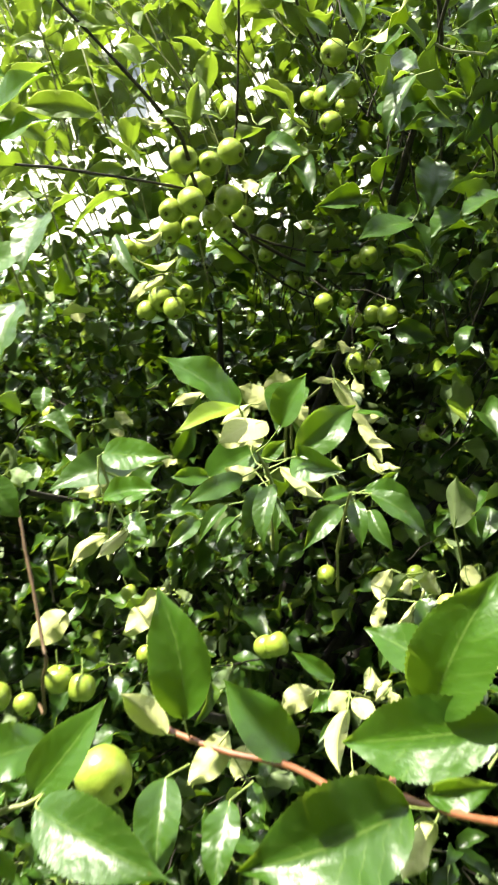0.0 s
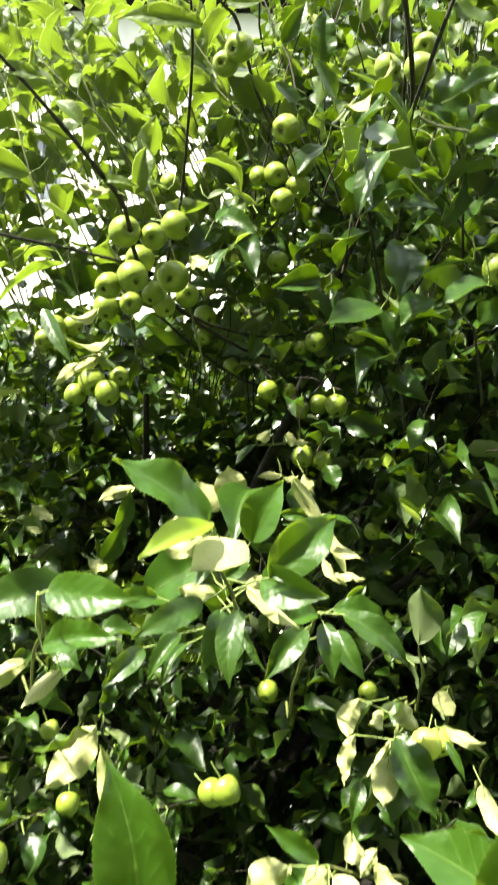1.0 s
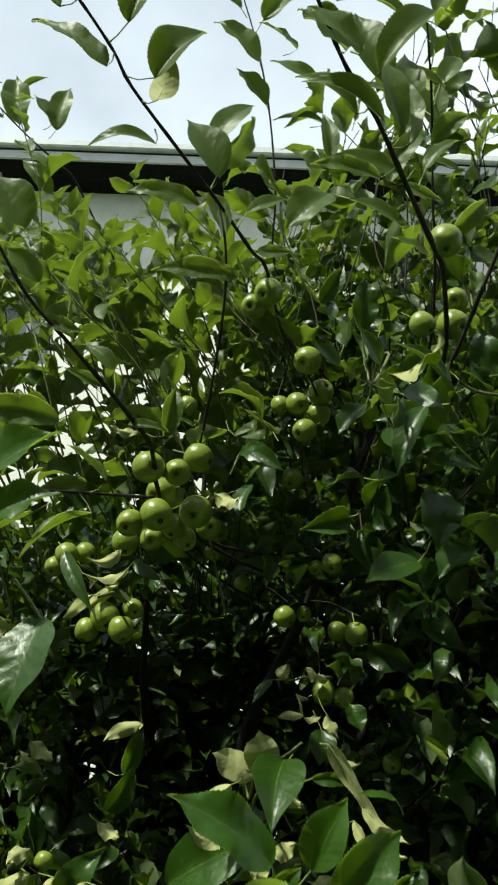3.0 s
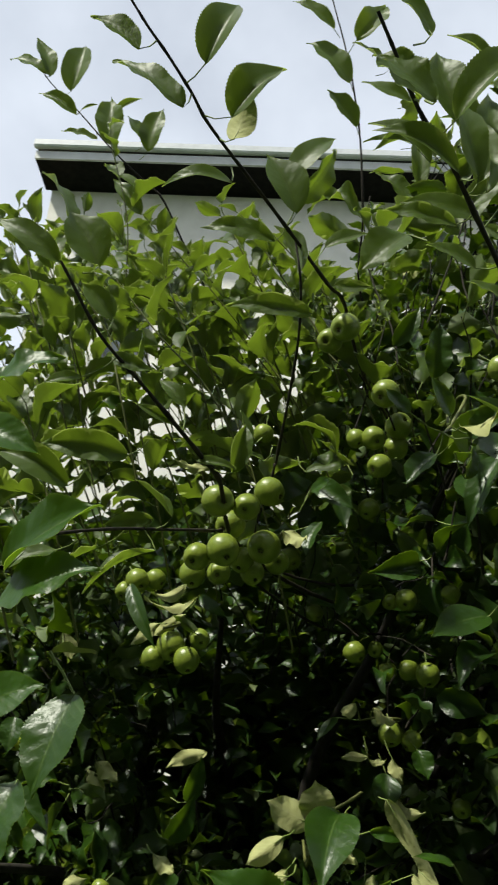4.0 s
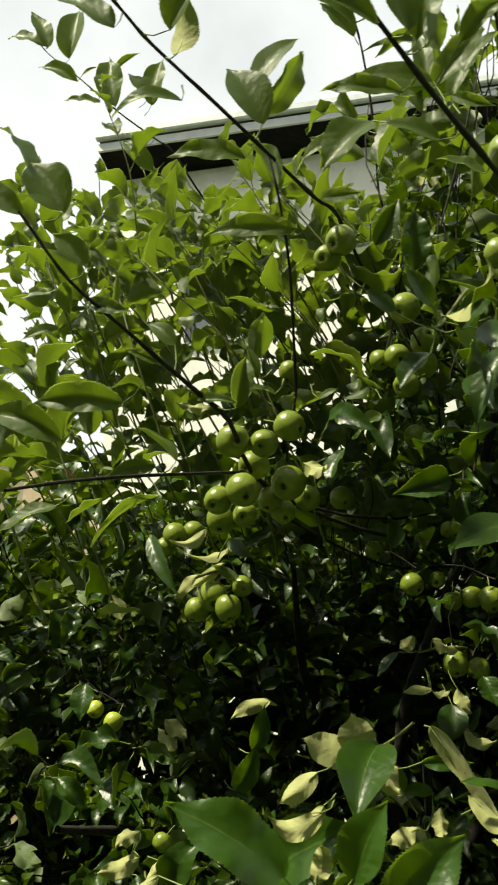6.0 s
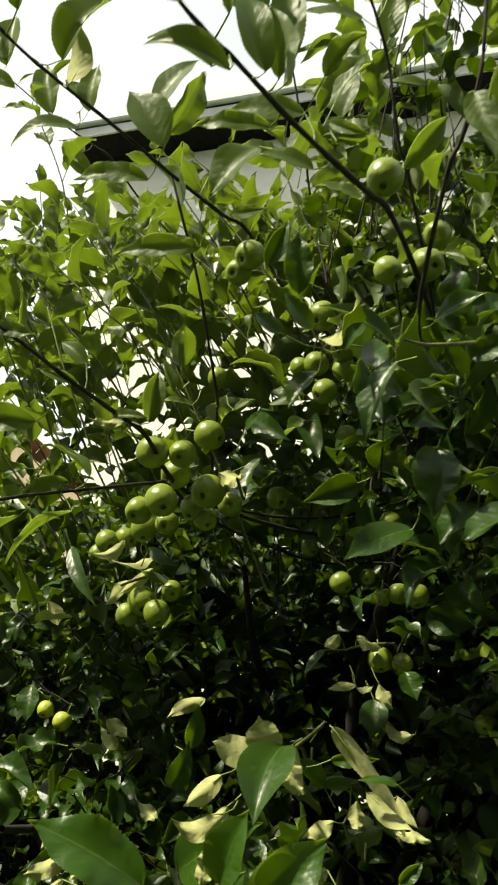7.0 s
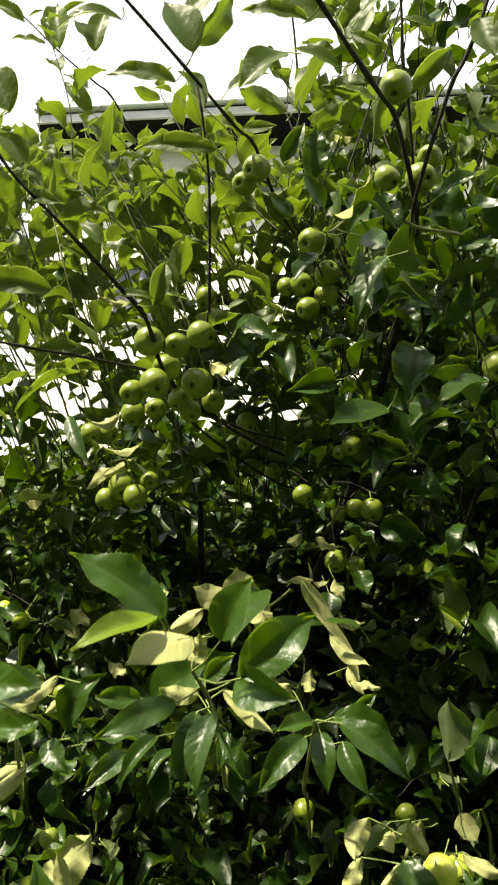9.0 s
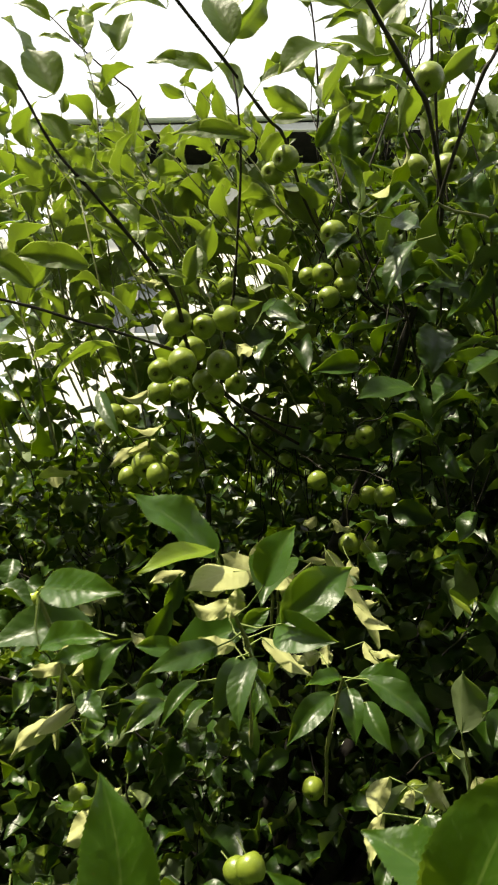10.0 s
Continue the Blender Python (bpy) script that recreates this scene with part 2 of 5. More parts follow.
def leaf_arrays(base, tip, ratio, roll, bulge, rng, rows=10, half=2, attach=None, facing=(0.0, -0.95, 0.31), folds=0.25, calm=1.0, curl=0.0, droop=0.0):
    """Apple leaves as arrays: for each a pointed oval blade with toothed edge, folded along its midrib and bent along its length,
    with an upper and a lower skin, and a stalk to the place where it grows."""
    base, tip = np.asarray(base, float).reshape(-1, 3), np.asarray(tip, float).reshape(-1, 3)
    count = len(base)
    ratio, roll, bulge = (np.broadcast_to(np.asarray(a, float), (count,)) for a in (ratio, roll, bulge))
    axis = tip - base
    length = np.linalg.norm(axis, axis=1)
    axis = unit(axis)
    face = np.broadcast_to(np.asarray(facing, float), (count, 3))
    n0 = unit(face - (face * axis).sum(1, keepdims=True) * axis)
    s0 = np.cross(axis, n0)
    c, s = np.cos(np.radians(roll))[:, None], np.sin(np.radians(roll))[:, None]
    normal, side = c * n0 + s * s0, c * s0 - s * n0
    t = np.linspace(0, 1, rows + 1)
    w = t**0.55 * (1 - t) ** 0.85 * (1 - 0.5 * np.exp(-(((t - 1) / 0.2) ** 2)))
    w = w / w.max() * 0.5
    w[0], w[-1] = 0.012, 0.006
    cols = np.arange(-half, half + 1) / half
    teeth = np.ones((rows + 1, 2 * half + 1))
    if rows >= 14:
        fine = min(1.0, 0.04 / float((ratio * length).mean()))
        teeth[1:-1:2, [0, -1]] = 1 + 0.03 * fine
        teeth[2:-1:2, [0, -1]] = 1 - 0.035 * fine
    x = (w[:, None] * cols * teeth)[None] * (ratio * length)[:, None, None]
    fold = rng.uniform(0.3 * folds, folds, count)[:, None, None]
    amp = calm * (rng.uniform(0.03, 0.15, count) * length * ratio)[:, None, None]
    phase, freq = rng.uniform(0, 6.28, (2, count))[:, :, None, None], rng.uniform(1.2, 2.6, count)[:, None, None]
    tt, cc = t[None, :, None], cols[None, None, :]
    wave = amp * np.sin(6.28 * freq * tt + np.where(cc > 0, phase[0], phase[1])) * cc**2
    wave = wave + 0.13 * amp * np.sin(6.28 * 3.1 * freq * tt + 2.0 * phase[1] + cc) * np.abs(cc) ** 1.5
    twist = calm * rng.normal(0, 0.25, count)[:, None, None]
    bend = calm * rng.normal(0, 0.05, count)[:, None, None]
    hook = ((curl * rng.normal(0, 1, count) + np.broadcast_to(np.asarray(droop, float), (count,))) * length)[:, None, None]
    z = (bulge * length)[:, None, None] * 4 * tt * (1 - tt) - hook * tt**2.5 + fold * np.abs(x) + wave + twist * x * (tt - 0.5)
    along = tt * length[:, None, None] + 0 * x + 0.12 * np.abs(x)
    sway = bend * length[:, None, None] * 4 * tt * (1 - tt)
    grid = base[:, None, None] + along[..., None] * axis[:, None, None] + (x + sway)[..., None] * side[:, None, None] + z[..., None] * normal[:, None, None]
    low = grid - 0.00045 * normal[:, None, None]
    R, C = rows + 1, 2 * half + 1
    verts = np.stack([grid, low], 1).reshape(-1, 3)
    i, j = np.meshgrid(np.arange(rows), np.arange(2 * half), indexing="ij")
    q = np.stack([i * C + j, i * C + j + 1, (i + 1) * C + j + 1, (i + 1) * C + j], -1).reshape(-1, 4)
    both = np.concatenate([q[:, [0, 3, 2, 1]], q + R * C])
    quads = (both[None] + (np.arange(count) * 2 * R * C)[:, None, None]).reshape(-1, 4)
    slots = np.tile(np.repeat([0, 1], len(q)), count)
    uv = np.stack(np.broadcast_arrays(cols[None, :] / 2 + 0.5, t[:, None]), -1).reshape(-1, 2)
    uvs = np.tile(uv, (2 * count, 1))
    if attach is not None:
        start = np.asarray(attach, float).reshape(-1, 3)
        reach = np.linalg.norm(base - start, axis=1, keepdims=True)
        knee = (start + base) / 2 + 0.12 * reach * np.array([0, 0, -1.0]) - 0.15 * reach * axis
        pv, pq = [], []
        for k in range(count):
            a = start[k] + (base[k] - start[k]) * 0.0
            line = np.array([a, 0.25 * a + 0.5 * knee[k] + 0.25 * base[k], base[k], base[k] + axis[k] * length[k] * 0.25 + normal[k] * (0.75 * bulge[k] * length[k] - 0.0009)])
            tv, tq = tube(line, [0.0011, 0.0008, 0.0008, 0.0002], 4)
            pq.append(tq + len(verts) + 16 * k)
            pv.append(tv)
        verts = np.concatenate([verts, *pv])
        quads = np.concatenate([quads, *pq])
        slots = np.concatenate([slots, np.full(12 * count, 2)])
        uvs = np.concatenate([uvs, np.zeros((16 * count, 2))])
    return verts, quads, slots, uvs


LEAF_MATS = (LEAF_TOP, LEAF_UNDER, STALK)
YOUNG_MATS = (YOUNG_TOP, YOUNG_UNDER, STALK)
PALE_MATS = (LEAF_TOP, SUNLIT_UNDER, STALK)
LIME_MATS = (LIME_TOP, YOUNG_UNDER, STALK)
BROAD_MATS = (BROAD_TOP, YOUNG_UNDER, STALK)

# ---- ground ----
bm = bmesh.new()
bmesh.ops.create_grid(bm, x_segments=60, y_segments=60, size=400)
for v in bm.verts:
    v.co.z = 0.03 * noise.noise(v.co * 0.2)
me = bpy.data.meshes.new("ground")
bm.to_mesh(me)
bm.free()
me.materials.append(GRASS)
tagged(new("ground", me), "mown green lawn that reaches into the distance", "lawn", kind="structure")


# unseen wall added behind the camera to cut sky light on the leaves
me = box("wall_south", (-14, -3.0, 0), (14, -2.7, 6.2), GREY_RENDER, 0)
tagged(new("wall_south", me), "plain dark grey wall added unseen behind the camera to dim front light", "wall", kind="structure")

# ---- the white house behind the tree ----
def make_house(corner_x, eave_y, eave_z, width, depth, wall_mat, roof_mat, label, windows):
    """A house whose long eave faces the tree. corner_x: the eave's free end."""
    house = tagged(new("house"), label, "house")
    house.location = (corner_x + width / 2, eave_y + depth / 2, 0)
    back = house.matrix_basis.inverted()

    def put(name, me, parent=house, text=""):
        me.transform(back)
        return part(name, me, parent, text)

    over, side = 0.62, 0.10
    x0, x1, y0 = corner_x + side, corner_x + width - side, eave_y + over
    top = eave_z - 0.02
    # front wall in strips round the window openings
    rows = sorted({0.0, top, *(z for w in windows for z in (w[1], w[3]))})
    for za, zb in zip(rows, rows[1:]):
        cuts = sorted((w[0], w[2]) for w in windows if w[1] < (za + zb) / 2 < w[3])
        edges = [x0, *(c for cut in cuts for c in cut), x1]
        for xa, xb in zip(edges[::2], edges[1::2]):
            put("wall", box("wall", (xa, y0, za), (xb, y0 + 0.3, zb), wall_mat, 0))
    put("wall", box("wall", (x0, y0 + 0.3, 0), (x0 + 0.3, y0 + depth, top), wall_mat, 0))
    put("wall", box("wall", (x1 - 0.3, y0 + 0.3, 0), (x1, y0 + depth, top), wall_mat, 0))
    put("wall", box("wall", (x0, y0 + depth, 0), (x1, y0 + depth + 0.3, top), wall_mat, 0))
    for xa, za, xb, zb in windows:
        window = new("window")
        window.parent = house
        for lo, hi in (((xa, za), (xb, za + 0.07)), ((xa, zb - 0.07), (xb, zb)), ((xa, za + 0.07), (xa + 0.07, zb - 0.07)), ((xb - 0.07, za + 0.07), (xb, zb - 0.07)),
                       ((xa + xb) / 2 - 0.03, za + 0.07) and (((xa + xb) / 2 - 0.03, za + 0.07), ((xa + xb) / 2 + 0.03, zb - 0.07))):
            put("frame", box("frame", (lo[0], y0 + 0.1, lo[1]), (hi[0], y0 + 0.16, hi[1]), FRAME, 0.004), window)
        put("pane", box("pane", (xa + 0.05, y0 + 0.125, za + 0.05), (xb - 0.05, y0 + 0.135, zb - 0.05), GLASS_M, 0), window)
        put("sill", box("sill", (xa - 0.06, y0 - 0.06, za - 0.05), (xb + 0.06, y0 + 0.1, za - 0.002), FASCIA, 0.006), window)
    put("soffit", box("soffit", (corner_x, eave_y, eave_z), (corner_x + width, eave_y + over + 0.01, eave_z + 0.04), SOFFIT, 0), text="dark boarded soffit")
    put("fascia", box("fascia", (corner_x, eave_y - 0.04, eave_z - 0.014), (corner_x + width, eave_y - 0.002, eave_z + 0.125), FASCIA, 0.004), text="pale painted fascia board")
    put("gutter", box("gutter", (corner_x - 0.03, eave_y - 0.12, eave_z + 0.155), (corner_x + width + 0.03, eave_y - 0.02, eave_z + 0.285), GUTTER, 0.02), text="pale metal gutter")
    # hipped roof in courses
    cx, cy = (corner_x + corner_x + width) / 2, eave_y + depth / 2 + over
    verts, quads = [], []
    courses = 18
    for k in range(courses):
        verts = []
        for f, lift in ((k / courses, 0.03), ((k + 1.02) / courses, 0.0)):
            hx, hy = (width / 2 + 0.05) * (1 - f * 0.8), (depth / 2 + over + 0.05) * (1 - f)
            z = eave_z + 0.27 + f * depth * 0.28 + lift
            verts += [(cx - hx, cy - hy, z), (cx + hx, cy - hy, z), (cx + hx, cy + hy, z), (cx - hx, cy + hy, z)]
        put("tile_course", mesh_of("tile_course", verts, [(i, (i + 1) % 4, 4 + (i + 1) % 4, 4 + i) for i in range(4)], [roof_mat], smooth=False))
    return house


make_house(-3.80, 9.27, 10.22, 17.0, 11.0, PLASTER, ROOF_GREY, "white plastered house with dark eaves behind the apple tree",
           [(-2.66, 7.3, -1.95, 8.32), (2.9, 7.1, 4.4, 8.7), (2.9, 2.6, 4.4, 4.4)])
make_house(-17.5, 13.0, 7.6, 11.0, 8.0, CREAM, TERRACOTTA, "cream house with a terracotta tiled roof next door", [(-12.0, 4.5, -11.0, 5.8), (-9.4, 4.5, -8.4, 5.8)])

# ---- the apple tree: trunk and limbs ----
tree = tagged(new("apple_tree"), "leafy green apple tree hung with small unripe apples", "tree")
tree.location = (-0.12, 2.35, 0.0)
TREE_BACK = Vector(tree.location)


def tree_part(name, verts, quads, mats, parent, label="", slots=None, uvs=None, kind=""):
    """A part of the tree in world places: the tree's Empty stands at its foot, with no turn."""
    me = mesh_of(name, np.asarray(verts) - np.array(TREE_BACK), quads, mats, slots, uvs)
    return tagged(part(name, me, parent, label), kind=kind)


rng = np.random.default_rng(11)
FOOT = np.array([-0.12, 2.35, 0.0])
line = smooth_line([FOOT, FOOT + (0.02, -0.02, 0.5), FOOT + (-0.03, 0.0, 0.95), FOOT + (0.03, 0.02, 1.3)])
v, q = tube(line, np.interp(np.arange(len(line)), [0, 2, len(line) - 1], [0.10, 0.07, 0.055]) * (1 + 0.06 * rng.normal(size=len(line))), 12)
tree_part("trunk", v, q, [BARK], tree, "rough grey-brown trunk")
BOUGHS = []
for end in ((-0.2, 2.0, 2.15), (0.25, 1.5, 2.4), (0.75, 1.7, 2.6), (-0.75, 1.9, 2.05), (0.62, 1.75, 1.95), (-0.5, 1.5, 1.65), (0.05, 1.7, 1.75), (-0.05, 2.6, 2.9), (-1.1, 2.6, 2.2), (1.1, 2.5, 2.5),
            (-0.2, 1.25, 1.3), (0.35, 1.65, 1.15)):
    end = np.array(end)
    start = FOOT + (0, 0, rng.uniform(0.9, 1.3) if end[2] > 1.4 else 0.85)
    mid = start + (end - start) * 0.5 + np.array([0, 0.28 if end[2] > 1.9 else 0.05, 0.12]) + rng.normal(0, 0.05, 3)
    line = smooth_line([start, start + (mid - start) * 0.5 + rng.normal(0, 0.025, 3), mid, mid + (end - mid) * 0.5 + rng.normal(0, 0.03, 3), end], 6)
    v, q = tube(line, np.linspace(0.024, 0.006, len(line)), 9)
    tree_part("limb", v, q, [BARK], tree)
    BOUGHS.append(line)
BOUGH_POINTS = np.concatenate([l[6:] for l in BOUGHS])

BARKS = {"twig": TWIG_BARK, "red_twig": RED_BARK, "rosette_stem": GREEN_BARK, "shoot": GREEN_BARK, "green_twig": GREEN_BARK, "dark_twig": BROWN_BARK}
TWIG_WORDS = {"red_twig": "reddish young twig", "rosette_stem": "green stem of a leaf rosette", "shoot": "green leafy shoot", "green_twig": "pale green twig"}


def make_twig(kind, r0, r1, points):
    """A twig from its thick end to its tip, carried back to a limb, or out of the camera's view. Returns the part and
    its line.
    """
    p = np.array(points)
    if kind == "twig":
        aim = p[0] + unit(p[0] - p[1]) * 0.12 + np.array([0.0, 0.3, 0.05])
        cost = np.linalg.norm(BOUGH_POINTS - aim, axis=1) + 2.0 * np.maximum(p[0][1] + 0.15 - BOUGH_POINTS[:, 1], 0) + 0.4 * np.maximum(BOUGH_POINTS[:, 2] - p[0][2], 0) + 1.0 * np.maximum(p[0][2] - 0.1 - BOUGH_POINTS[:, 2], 0)
        root = BOUGH_POINTS[np.argmin(cost)]
    elif abs(p[0][0]) > 0.2 and p[0][1] < 0.8:
        root = p[0] + np.array([math.copysign(0.2, p[0][0]), 0.08, -0.12])
    else:
        # straight away from the camera, so that the root hides behind the shoot
        root = p[0] + 0.24 * unit(p[0] - np.array([0.03, 0.15, 1.62])) + np.array([0.0, 0.02, -0.02])
    joint = p[0] + (unit(p[0] - p[1]) * 0.08 + np.array([0, 0.07, -0.03]) if kind == "twig" else 0.4 * (root - p[0]))
    line = smooth_line([root, (root + joint) / 2 + (0, 0.02, -0.03), joint, *p], 4)
    r = (0.82 if kind == "twig" else 1.0) * np.concatenate([np.full(12, r0), np.linspace(r0, r1, len(line) - 12)])
    r = r * (1 + 0.05 * rng.normal(size=len(r)))
    for k in range(13, len(r), 4):
        r[k] *= 1.25
    v, q = tube(line, r, 7)
    ob = tree_part("twig", v, q, [BARKS[kind]], tree, TWIG_WORDS.get(kind, "dark slender twig"))
    return ob, line[12:], kind


def hero_leaf(spray, base, tip, ratio, roll, bulge, skins=None):
    """One leaf on a twig, from the blade's base to its tip."""
    ob, line, kind = spray
    base = np.array(base)
    d = np.linalg.norm(line - base, axis=1)
    start = line[np.argmin(d)]
    if d.min() > 0.05:
        start = base + (start - base) * 0.03 / d.min()
    wide = min(ratio * (0.92 if kind == "red_twig" else 0.88 if kind == "twig" else 0.86 if kind == "rosette_stem" and tip[2] < base[2] - 0.025 else 1.0), 0.85)
    pale = abs(roll) > 140
    v, q, s, u = leaf_arrays(base, tip, wide, roll, bulge, rng, 54, 3, attach=start, folds=(0.3 if ratio > 0.6 else 0.9) if pale else 0.75, calm=1.8 if pale and ratio <= 0.6 else 0.6,
                             curl=0.2 if pale and ratio <= 0.6 else 0.06)
    fresh = kind == "twig"
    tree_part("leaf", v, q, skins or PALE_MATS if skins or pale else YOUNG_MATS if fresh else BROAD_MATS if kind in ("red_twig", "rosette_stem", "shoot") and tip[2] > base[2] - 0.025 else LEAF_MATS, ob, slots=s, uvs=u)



# long sky twig
spray = make_twig('twig', 0.0030, 0.0016, [(-0.006, 1.07, 2.367), (-0.03, 1.03, 2.368), (-0.076, 0.95, 2.377), (-0.126, 0.895, 2.409), (-0.179, 0.825, 2.433), (-0.194, 0.775, 2.427), (-0.22, 0.75, 2.454), (-0.242, 0.735, 2.478), (-0.266, 0.72, 2.51)])
hero_leaf(spray, (-0.247, 0.735, 2.444), (-0.304, 0.735, 2.485), .5, 0, .06)
hero_leaf(spray, (-0.2, 0.77, 2.401), (-0.284, 0.77, 2.477), .36, 10, .05)
hero_leaf(spray, (-0.178, 0.745, 2.437), (-0.15, 0.745, 2.531), .5, 0, .08)
hero_leaf(spray, (-0.152, 0.8, 2.42), (-0.095, 0.8, 2.496), .6, 0, .1)
hero_leaf(spray, (-0.149, 0.82, 2.408), (-0.131, 0.818, 2.472), .6, 170, .05)
hero_leaf(spray, (-0.15, 0.845, 2.369), (-0.227, 0.845, 2.36), .36, 0, .2)
hero_leaf(spray, (-0.076, 0.92, 2.393), (-0.117, 0.914, 2.476), .6, 0, .05)
hero_leaf(spray, (-0.088, 0.92, 2.446), (-0.031, 0.918, 2.514), .48, 0, .1)
hero_leaf(spray, (-0.074, 0.94, 2.427), (-0.026, 0.94, 2.515), .4, 70, .05)
hero_leaf(spray, (-0.069, 0.97, 2.343), (-0.1, 0.964, 2.409), .6, 100, .1)
hero_leaf(spray, (-0.1, 0.94, 2.366), (-0.192, 0.934, 2.379), .35, -20, .08)
hero_leaf(spray, (-0.051, 0.99, 2.297), (-0.159, 0.986, 2.301), .3, -30, .06)
hero_leaf(spray, (-0.038, 0.99, 2.398), (0.017, 0.986, 2.42), .5, 0, .05)
hero_leaf(spray, (-0.022, 1.04, 2.376), (0.027, 1.03, 2.368), .4, 40, .05)

# right sky twig
spray = make_twig('twig', 0.0037, 0.0017, [(0.171, 0.88, 2.223), (0.147, 0.83, 2.222), (0.095, 0.74, 2.229), (0.056, 0.68, 2.249), (0.035, 0.66, 2.266), (0.018, 0.64, 2.282), (-0.0, 0.615, 2.304), (-0.018, 0.59, 2.324)])
hero_leaf(spray, (0.022, 0.63, 2.272), (-0.017, 0.626, 2.322), .78, 0, .05)
hero_leaf(spray, (0.055, 0.65, 2.271), (0.123, 0.646, 2.346), .42, -10, .15)
hero_leaf(spray, (0.036, 0.67, 2.241), (-0.017, 0.666, 2.282), .42, 0, .1)
hero_leaf(spray, (0.085, 0.71, 2.256), (0.103, 0.702, 2.371), .33, 10, .05)
hero_leaf(spray, (0.102, 0.69, 2.382), (0.059, 0.686, 2.416), .36, 0, .08)
hero_leaf(spray, (0.1, 0.77, 2.27), (0.025, 0.77, 2.285), .4, -20, .1)
hero_leaf(spray, (0.045, 0.85, 2.31), (-0.009, 0.846, 2.26), .72, 0, .04)
hero_leaf(spray, (0.122, 0.73, 2.269), (0.162, 0.726, 2.304), .45, 20, .1)
hero_leaf(spray, (0.127, 0.77, 2.275), (0.166, 0.762, 2.31), .5, -20, .08)
hero_leaf(spray, (0.033, 0.63, 2.348), (-0.001, 0.622, 2.392), .5, 10, .05)
hero_leaf(spray, (0.054, 0.65, 2.214), (-0.015, 0.646, 2.258), .34, -10, .1)
hero_leaf(spray, (0.028, 0.6, 2.237), (-0.016, 0.596, 2.28), .5, 0, .08)
hero_leaf(spray, (0.078, 0.68, 2.236), (0.067, 0.676, 2.331), .36, 20, .05)
hero_leaf(spray, (0.09, 0.7, 2.238), (0.089, 0.696, 2.322), .3, 110, .06)
hero_leaf(spray, (0.073, 0.7, 2.308), (0.05, 0.696, 2.402), .5, 0, .06)
hero_leaf(spray, (0.071, 0.74, 2.234), (0.003, 0.736, 2.243), .33, -20, .12)
hero_leaf(spray, (0.102, 0.8, 2.231), (0.051, 0.796, 2.251), .45, 0, .1)
hero_leaf(spray, (0.119, 0.82, 2.301), (0.158, 0.816, 2.275), .3, 40, .06)
hero_leaf(spray, (0.143, 0.84, 2.22), (0.102, 0.836, 2.244), .4, 10, .05)
hero_leaf(spray, (0.101, 0.73, 2.364), (0.143, 0.724, 2.339), .3, 20, .06)

# upright twig between
spray = make_twig('twig', 0.0026, 0.0014, [(0.196, 0.96, 2.341), (0.19, 0.94, 2.358), (0.187, 0.9, 2.441), (0.176, 0.85, 2.469), (0.164, 0.81, 2.478), (0.156, 0.78, 2.503)])
hero_leaf(spray, (0.108, 0.87, 2.359), (0.167, 0.866, 2.433), .36, 10, .06)
hero_leaf(spray, (0.165, 0.89, 2.499), (0.092, 0.886, 2.521), .32, 0, .08)
hero_leaf(spray, (0.13, 0.91, 2.384), (0.154, 0.908, 2.443), .4, -10, .05)
hero_leaf(spray, (0.201, 0.9, 2.518), (0.254, 0.896, 2.565), .42, 10, .1)
hero_leaf(spray, (0.206, 0.9, 2.463), (0.258, 0.896, 2.482), .4, -40, .08)
hero_leaf(spray, (0.19, 0.9, 2.471), (0.212, 0.898, 2.541), .5, 0, .05)
hero_leaf(spray, (0.19, 0.9, 2.295), (0.242, 0.89, 2.347), .36, 50, .08)
hero_leaf(spray, (0.228, 0.93, 2.427), (0.186, 0.93, 2.444), .4, 0, .05)
hero_leaf(spray, (0.192, 0.86, 2.563), (0.167, 0.858, 2.619), .4, 20, .05)
hero_leaf(spray, (0.196, 0.87, 2.507), (0.228, 0.866, 2.563), .5, 0, .05)
hero_leaf(spray, (0.2, 0.86, 2.625), (0.232, 0.858, 2.678), .5, 0, .05)
hero_leaf(spray, (0.186, 0.87, 2.497), (0.163, 0.868, 2.541), .45, 160, .06)

# leaves of the right twig seen late
spray = make_twig('twig', 0.0031, 0.0017, [(0.224, 0.85, 2.237), (0.241, 0.83, 2.264), (0.261, 0.8, 2.304), (0.272, 0.78, 2.354), (0.281, 0.77, 2.417)])
hero_leaf(spray, (0.268, 0.8, 2.257), (0.33, 0.796, 2.347), .45, 10, .08)
hero_leaf(spray, (0.302, 0.82, 2.21), (0.248, 0.816, 2.206), .45, -10, .05)
hero_leaf(spray, (0.298, 0.76, 2.219), (0.286, 0.758, 2.272), .62, 0, .05)
hero_leaf(spray, (0.272, 0.8, 2.345), (0.314, 0.796, 2.369), .4, 60, .08)
hero_leaf(spray, (0.254, 0.8, 2.291), (0.267, 0.8, 2.227), .5, 20, .05)
hero_leaf(spray, (0.27, 0.78, 2.37), (0.238, 0.776, 2.435), .4, -20, .1)
hero_leaf(spray, (0.27, 0.84, 2.139), (0.3, 0.84, 2.179), .5, 0, .05)

# thin upright twig over the apples
spray = make_twig('twig', 0.0028, 0.0016, [(-0.092, 1.25, 2.195), (-0.088, 1.24, 2.21), (-0.073, 1.11, 2.256), (-0.066, 1.03, 2.29), (-0.067, 0.97, 2.326), (-0.076, 0.955, 2.381)])
hero_leaf(spray, (-0.048, 1.15, 2.154), (-0.021, 1.146, 2.164), .4, 0, .05)
